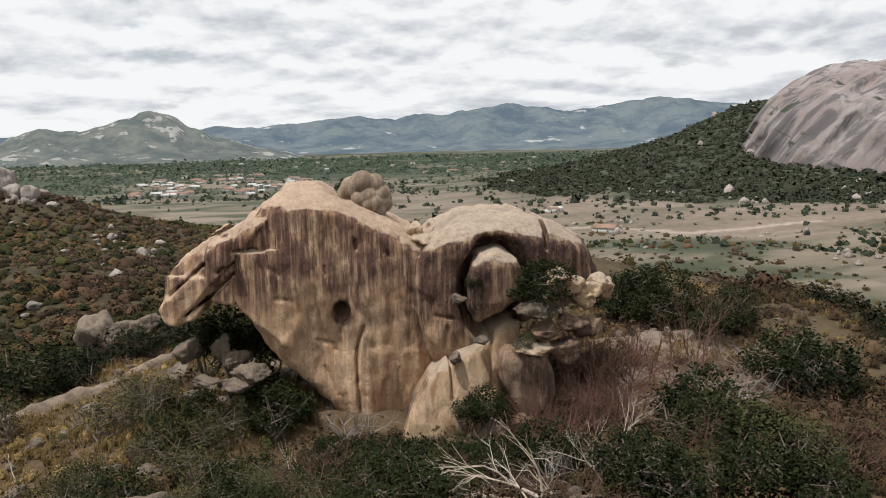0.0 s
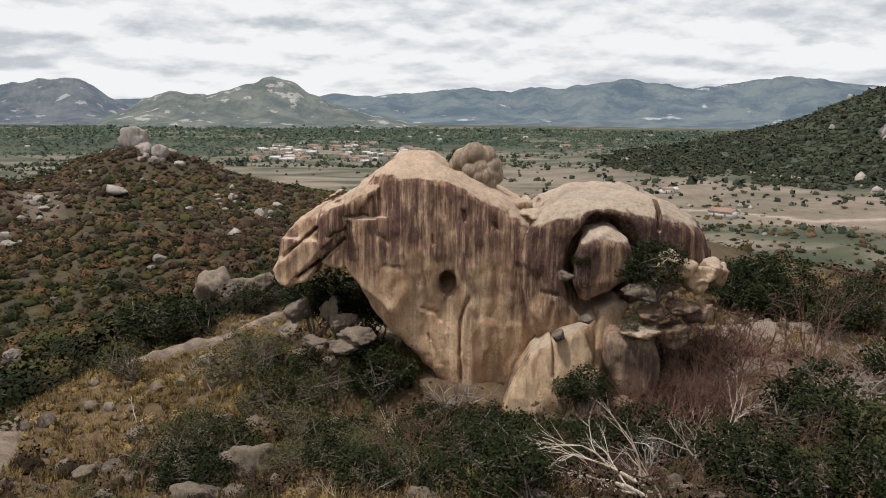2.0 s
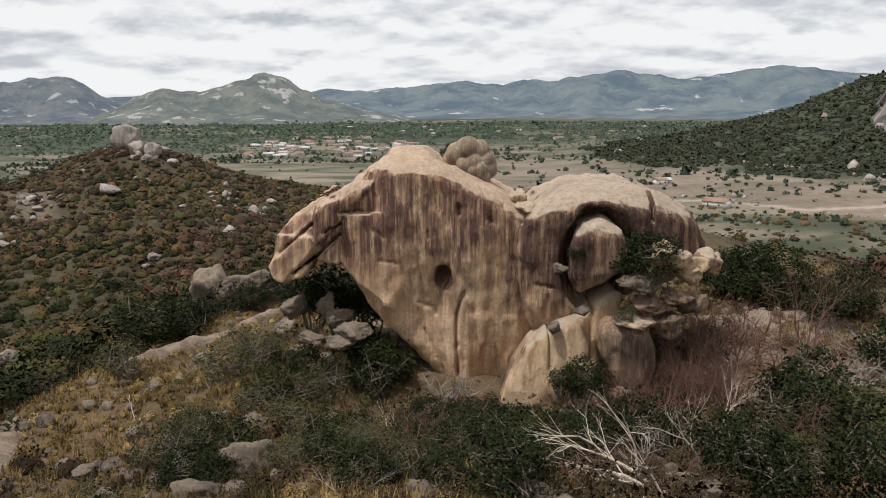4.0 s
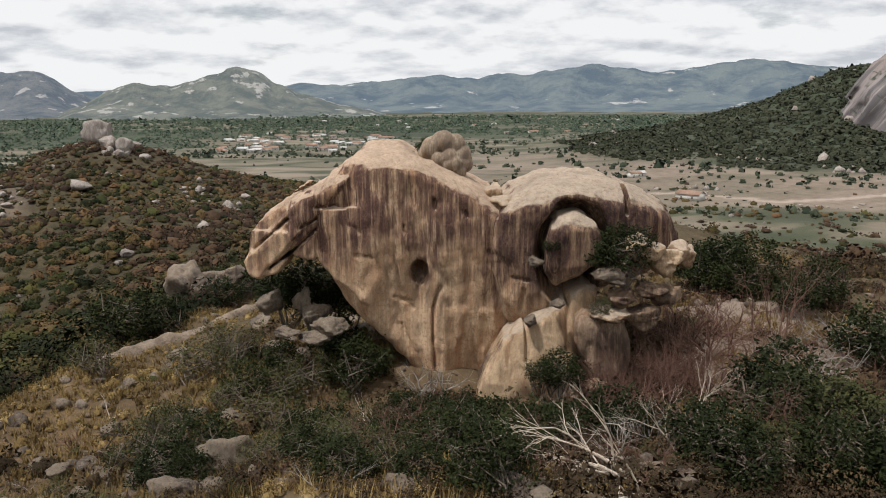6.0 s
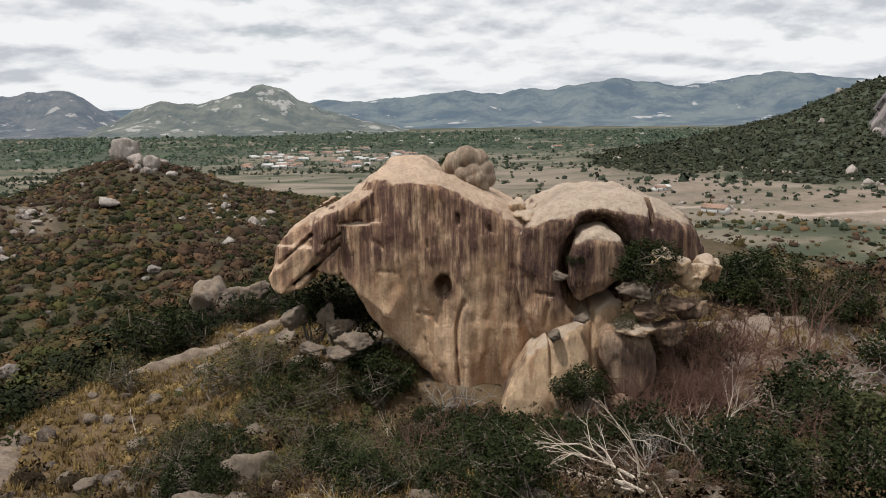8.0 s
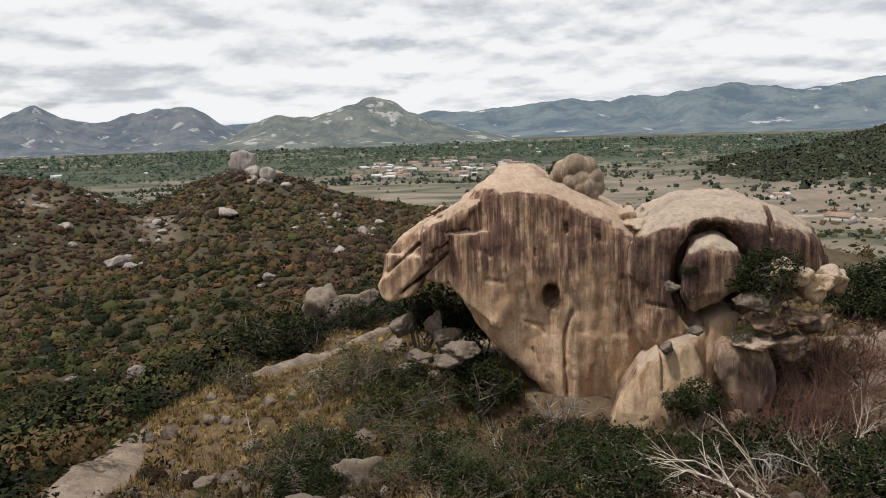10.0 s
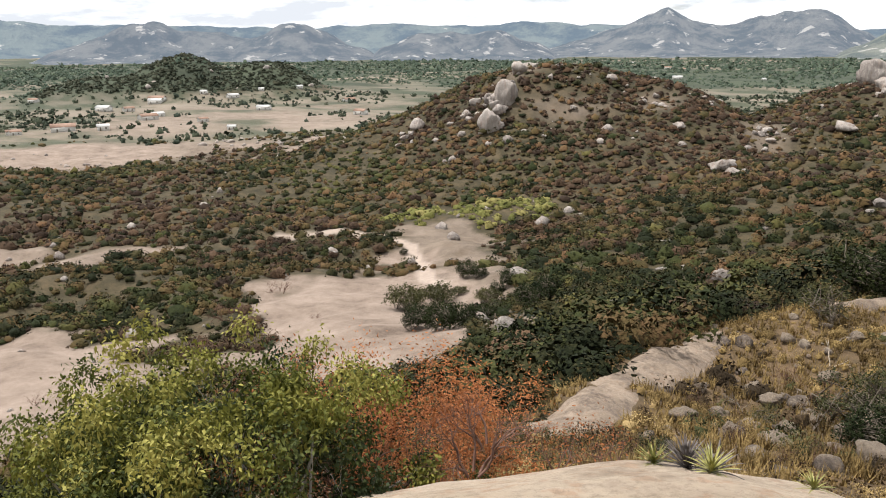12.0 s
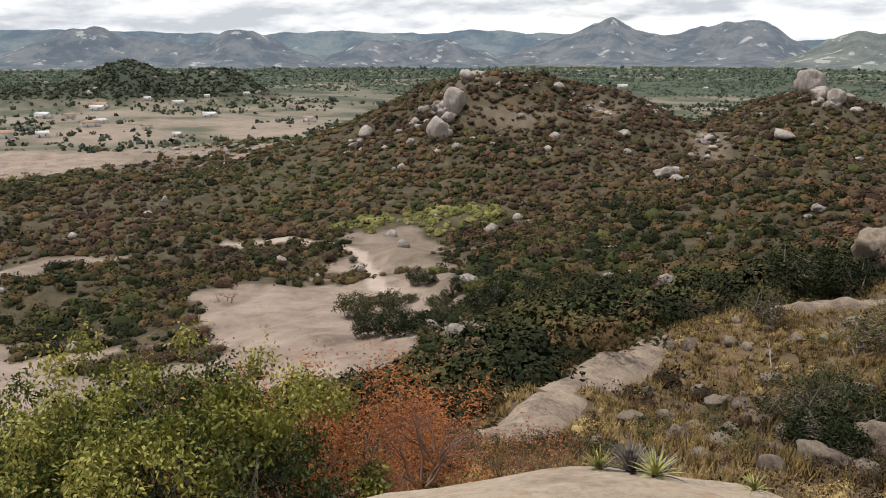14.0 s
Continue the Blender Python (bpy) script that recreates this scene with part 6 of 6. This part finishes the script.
# ---- the summit: tree, rust-coloured bush, agaves ----
def summit_tree():
    rng = np.random.default_rng(501)
    base = np.array([-4.66, 1.92, 56.45])
    root = new("summit_tree")
    root.location = base
    tagged(root, "leafy yellow-green tree with pale crooked branches below the slab", "tree")
    rows, tips = limbs(rng, (0, 0, 0), (-0.05, 0.05, 1), 1.25, 0.085, 1, 3, 0.25, 0.5, 0.3)
    spots = []
    for k in range(9):
        a = k / 9 * 6.28
        way_ = (math.cos(a) * 0.75, math.sin(a) * 0.75, 0.75)
        r, t = limbs(rng, (0, 0, 1.0), way_, 1.05, 0.045, 3, 2, 0.35, 0.65, 0.22)
        rows += r
        spots.append(t)
    v, f = tubes(rows, 5)
    part("trunk", mesh_of("trunk", v, f), GREYWOOD, root, "pale grey crooked trunk and branches")
    spots = np.concatenate(spots)
    lump = clumps(rng, 300, (1.5, 1.5, 0.95)) + np.array([0, 0, 2.35])
    hole = fbm(lump[:, 0] * 1.3, lump[:, 1] * 1.3, lump[:, 2] * 1.3, 2, 77)
    lump = lump[hole > -0.22]
    spots = np.concatenate([spots[spots[:, 2] > 1.7][::3], lump])
    spots = spots[spots[:, 2] < 3.8]
    # leaves hang in tufts from the twig ends; the young ones on top are yellower, and shade deeper in is put into leaf
    # tone
    m = len(spots)
    tuft = np.repeat(np.arange(m), 210)
    d = rng.normal(size=(len(tuft), 3))
    d[:, 2] -= 0.55
    d /= np.linalg.norm(d, axis=1)[:, None]
    n_ = rng.normal(size=d.shape)
    n_[:, 2] = np.abs(n_[:, 2]) + 0.4
    s_ = np.cross(d, n_)
    s_ /= np.linalg.norm(s_, axis=1)[:, None]
    c = spots[tuft] + rng.normal(size=d.shape) * 0.062 + d * 0.02
    ln = rng.uniform(0.024, 0.050, len(tuft))[:, None]
    wd = rng.uniform(0.007, 0.012, len(tuft))[:, None]
    sag = np.array([0, 0, -1.0]) * ln * 0.22
    v = np.stack([c, c + d * ln * 0.45 + s_ * wd, c + d * ln + sag, c + d * ln * 0.45 - s_ * wd], 1).reshape(-1, 3)
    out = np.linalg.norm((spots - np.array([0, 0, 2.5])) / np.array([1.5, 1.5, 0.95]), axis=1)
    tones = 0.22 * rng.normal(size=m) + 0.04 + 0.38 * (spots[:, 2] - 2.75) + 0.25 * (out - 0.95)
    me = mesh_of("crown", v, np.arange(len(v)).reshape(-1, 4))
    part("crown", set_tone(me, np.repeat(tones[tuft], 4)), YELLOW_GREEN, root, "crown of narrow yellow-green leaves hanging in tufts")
    # dark leaf colour stands in for shade in the crown's inside
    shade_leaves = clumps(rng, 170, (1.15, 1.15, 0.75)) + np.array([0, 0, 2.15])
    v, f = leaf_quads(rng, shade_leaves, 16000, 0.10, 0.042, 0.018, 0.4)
    part("inner_leaves", mesh_of("inner_leaves", v, f), DARK_GREEN, root, "darker green leaves painting the shade inside the crown")
    rows = []
    for k in range(16):
        p0 = np.array([rng.normal() * 0.25, rng.normal() * 0.25, 1.3])
        p1 = spots[rng.integers(0, m)]
        bend_ = (p0 + p1) / 2 + rng.normal(size=3) * 0.16
        rows += [(*p0, *bend_, 0.022, 0.015), (*bend_, *p1, 0.015, 0.006)]
    v, f = tubes(rows, 5)
    part("limb", mesh_of("limb", v, f), GREYWOOD, root, "pale crooked limbs showing through the leaves")


summit_tree()


def rust_bush():
    rng = np.random.default_rng(502)
    root = new("rust_bush")
    root.location = (-5.12, 3.18, 56.72)
    tagged(root, "dry rust-orange bush with dark thorny twigs", "bush")
    rows, spots = [], []
    for k in range(11):
        a = k / 11 * 6.28
        r, t = limbs(rng, (0.05 * math.cos(a), 0.05 * math.sin(a), 0), (math.cos(a) * 0.55, math.sin(a) * 0.55, 1), 1.15, 0.026, 3, 3, 0.35, 0.55, 0.15)
        rows += r
        spots.append(t)
    v, f = tubes(rows, 4)
    part("branchwork", mesh_of("branchwork", v, f), TWIG, root, "dark brown thorny twigs")
    spots = np.concatenate(spots)
    v, f = leaf_quads(rng, spots, 52000, 0.095, 0.036, 0.014)
    part("foliage", mesh_of("foliage", v, f), ORANGE, root, "sparse rust-orange withered leaflets")


rust_bush()
for k, (x_, y_, w_) in enumerate(((-3.55, 3.05, 0.55), (-3.75, 3.35, 0.5), (-3.15, 3.4, 0.3), (-2.9, 3.62, 0.35), (-4.3, 2.9, 0.8))):
    tagged(put(patterns["D"][k], x_, y_, w_, k * 70, 0.0, 59.42 - 0.5 * (k == 4)), "small dark dry bush at the slab's edge", group="dry bushes at the slab edge")


def slab_z(x, y):
    k_ = math.hypot(x, y) / 4.05
    return 60.28 - 0.52 * k_ ** 4


def rosette(name, x, y, size, leaves, mat, label, seed, lean=0.0):
    """A spiky rosette plant; each stiff leaf is its own piece."""
    rng = np.random.default_rng(seed)
    root = new(name)
    root.location = (x, y, slab_z(x, y) + 0.01)
    tagged(root, label, "agave", "spiky plants on the slab")
    t = np.linspace(0, 1, 6)
    w = 0.045 * np.sin(np.pi * (0.22 + 0.78 * t)) ** 0.8 * (1 - t * 0.25)
    blades = []
    for k in range(3):
        bend = 0.12 + 0.12 * k
        line = np.stack([t * 0 + 0.0, t, -bend * t * t], 1)
        v = np.concatenate([line + np.stack([-w, 0 * t, 0.25 * w], 1), line, line + np.stack([w, 0 * t, 0.25 * w], 1)])
        q = [[i, i + 1, i + 7, i + 6] for i in range(5)] + [[i + 6, i + 7, i + 13, i + 12] for i in range(5)]
        blades.append(mesh_of("blade", v, np.array(q), True))
    for k in range(leaves):
        el = 8 + 78 * (k / leaves) ** 0.9
        m = Matrix.LocRotScale((0, 0, 0.03), Euler((radians(el + rng.uniform(-8, 8)), 0, radians(k * 137.5 + rng.uniform(-12, 12)))), (size,) * 3)
        b = part("leaf", blades[k % 3], mat, root)
        b.matrix_basis = m
    return root


rosette("agave", -2.40, 3.30, 0.13, 34, ROSETTE, "yellow-green spiky agave rosette on bare rock", 511)
rosette("agave", -2.10, 3.36, 0.15, 40, ROSETTE, "bright yellow-green spiky agave rosette on the slab", 512)
rosette("withered_agave", -2.27, 3.40, 0.18, 60, DRY_ROSETTE, "withered grey agave with dead spiky leaves", 513)
rosette("withered_agave", -2.20, 3.56, 0.18, 30, DRY_ROSETTE, "pale withered agave behind the green ones", 514)
rosette("agave", -1.72, 3.66, 0.11, 26, ROSETTE, "small pale spiky agave at the slab's edge", 515)

# ---- the clearing: shade trees, bushes and parked motorcycles ----
umbrella = leafy_bush("shade_tree", 450, (0.5, 0.5, 0.2), 3200, 0.045, 0.028, OLIVE, "flat-crowned green shade tree in the sandy clearing", "tree", None, 120, 0.04, 1.3)
for az_, r_, w_ in ((53.2, 144, 8.0), (50.9, 146, 7.0), (47.3, 139, 5.0), (49.3, 150, 3.0)):
    p = polar(az_, r_)
    tagged(put(umbrella, p.x, p.y, w_, az_ * 31, 0.1), group="shade trees in the clearing")
for az_, r_, w_, kd in ((50.2, 130, 3.2, "G"), (57.4, 176, 2.8, "G"), (53.4, 202, 2.2, "G"), (62.4, 163, 5.0, "D"), (48.8, 160, 5.0, "G"), (47.9, 157, 3.5, "G"), (45.8, 147, 4.0, "G"), (46.6, 145, 3.0, "G"), (52.5, 118, 5.0, "G"), (50.6, 113, 6.0, "G"), (49.0, 115, 4.5, "G"), (47.6, 120, 3.6, "G"),
                        (60.0, 138, 2.0, "D"), (66.0, 146, 6.0, "D"), (76.2, 104, 3.0, "D"), (79.0, 112, 2.4, "D"), (44.2, 128, 6.0, "G"), (43.0, 133, 5.5, "G"), (46.8, 128, 3.0, "O"), (77.3, 90, 1.6, "G")):
    p = polar(az_, r_)
    tagged(put(patterns[kd][int(r_) % len(patterns[kd])], p.x, p.y, w_, r_, 0.1), "bush growing in the sandy clearing", group="bushes in the clearing")


def motorcycle(x, y, turn):
    root = new("motorcycle")
    root.matrix_world = pose(x, y, hz(x, y), 0, 0, turn)
    tagged(root, "small dark motorcycle parked under the shade trees", "motorcycle", "parked motorcycles")
    for yy in (-0.62, 0.62):
        bm = bmesh.new()
        n, seg = 18, 6
        ring = [[bm.verts.new(((0.045 * math.cos(b)), yy + (0.27 + 0.05 * math.sin(b)) * math.cos(a), 0.31 + (0.27 + 0.05 * math.sin(b)) * math.sin(a))) for b in np.arange(seg) * 2 * math.pi / seg] for a in np.arange(n) * 2 * math.pi / n]
        for i in range(n):
            for j in range(seg):
                bm.faces.new((ring[i][j], ring[(i + 1) % n][j], ring[(i + 1) % n][(j + 1) % seg], ring[i][(j + 1) % seg]))
        me = bpy.data.meshes.new("wheel")
        bm.to_mesh(me)
        bm.free()
        part("wheel", me, RUBBER, root)
    v, f = ICO[2]
    part("fuel_tank", mesh_of("fuel_tank", v * [0.14, 0.3, 0.15] + [0, 0.15, 0.78], f, True), CAR_PAINT, root, "white fuel tank")
    part("seat", mesh_of("seat", v * [0.13, 0.38, 0.07] + [0, -0.35, 0.80], f, True), RUBBER, root)
    part("engine", mesh_of("engine", v * [0.16, 0.24, 0.2] + [0, 0.05, 0.45], f, True), TWIG, root)
    rows = [(0, 0.62, 0.31, 0, 0.38, 0.98, 0.03, 0.03), (-0.34, 0.34, 1.02, 0.34, 0.34, 1.02, 0.018, 0.018), (0, -0.62, 0.31, 0, 0.1, 0.45, 0.03, 0.03)]
    v, f = tubes(rows, 6)
    part("frame", mesh_of("frame", v, f), TWIG, root)


for az_, r_, tn in ((50.5, 140.5, 20), (50.0, 141.5, 60), (50.2, 139.5, 100), (47.7, 139.0, 30)):
    p = polar(az_, r_)
    motorcycle(p.x, p.y, tn)

# ---- houses on the plain ----
def house(name, width, depth, tall, roof_mat, label):
    root = new(name)
    tagged(root, label, "house")
    w, d, h = width / 2, depth / 2, tall

    def box(x0, y0, z0, x1, y1, z1):
        v = np.array([(x, y, z) for z in (z0, z1) for x, y in ((x0, y0), (x1, y0), (x1, y1), (x0, y1))])
        return v, np.array([(3, 2, 1, 0), (4, 5, 6, 7), (0, 1, 5, 4), (1, 2, 6, 5), (2, 3, 7, 6), (3, 0, 4, 7)])

    v, q = box(-w, -d, -0.8, w, d, h)
    gable = np.array([(-w, 0, h + d * 0.42), (w, 0, h + d * 0.42)])
    me = mesh_of("wall", np.concatenate([v, gable]), [q, np.array([(7, 4, 8), (5, 6, 9)])])
    part("wall", me, WALL, root)
    o, t = 0.45, 0.16
    rise = d * 0.42
    prof = [(-d - o, h - 0.2), (0, h + rise + 0.05), (d + o, h - 0.2), (d + o, h - 0.2 + t), (0, h + rise + 0.05 + t), (-d - o, h - 0.2 + t)]
    v = np.array([(x, y, z) for x in (-w - o, w + o) for y, z in prof])
    q = np.array([(k, (k + 1) % 6, (k + 1) % 6 + 6, k + 6) for k in range(6)] + [(0, 1, 4, 5), (1, 2, 3, 4), (11, 10, 7, 6), (10, 9, 8, 7)])
    part("roof", mesh_of("roof", v, q), roof_mat, root)
    for x in (-w * 0.5, w * 0.45):
        v, q = box(x - 0.45, -d - 0.04, 0.0 if x < 0 else 0.9, x + 0.45, -d + 0.1, 2.05)
        part("door" if x < 0 else "window", mesh_of("opening", v, q), BARK, root)
    return root


models = [house("house", 9, 6, 2.9, TILE, "small whitewashed house with a clay tile roof"), house("house", 12, 7, 3.0, PALE_ROOF, "low white house with a pale grey roof"),
          house("house", 7, 5.5, 2.7, PALE_ROOF, "small white house with a pale roof"), house("house", 14, 8, 3.2, TILE, "long white house with a faded clay roof")]
rng = np.random.default_rng(77)
sites = []
for _ in range(70):
    sites.append((rng.uniform(3.5, 15.5), rng.uniform(900, 1260), "houses of the town beyond the ridge"))
for _ in range(34):
    sites.append((rng.uniform(-33, -11), rng.uniform(430, 820), "houses of the hamlet on the plain"))
for _ in range(22):
    sites.append((rng.uniform(56, 83), rng.uniform(560, 980), "farmhouses on the western plain"))
for _ in range(26):
    sites.append((rng.uniform(-20, 40), rng.uniform(1250, 2200), "far houses across the plain"))
for k, (az_, r_, grp) in enumerate(sites):
    p = polar(az_, r_)
    if hz(p.x, p.y) > 9:
        continue
    ob = put(models[k % 4], p.x, p.y, rng.uniform(0.75, 1.15), rng.uniform(-40, 40) + az_, 0.0)
    tagged(ob, group=grp)

for group_ in (*patterns.values(), [umbrella], models):
    for ob in group_:
        retire(ob)
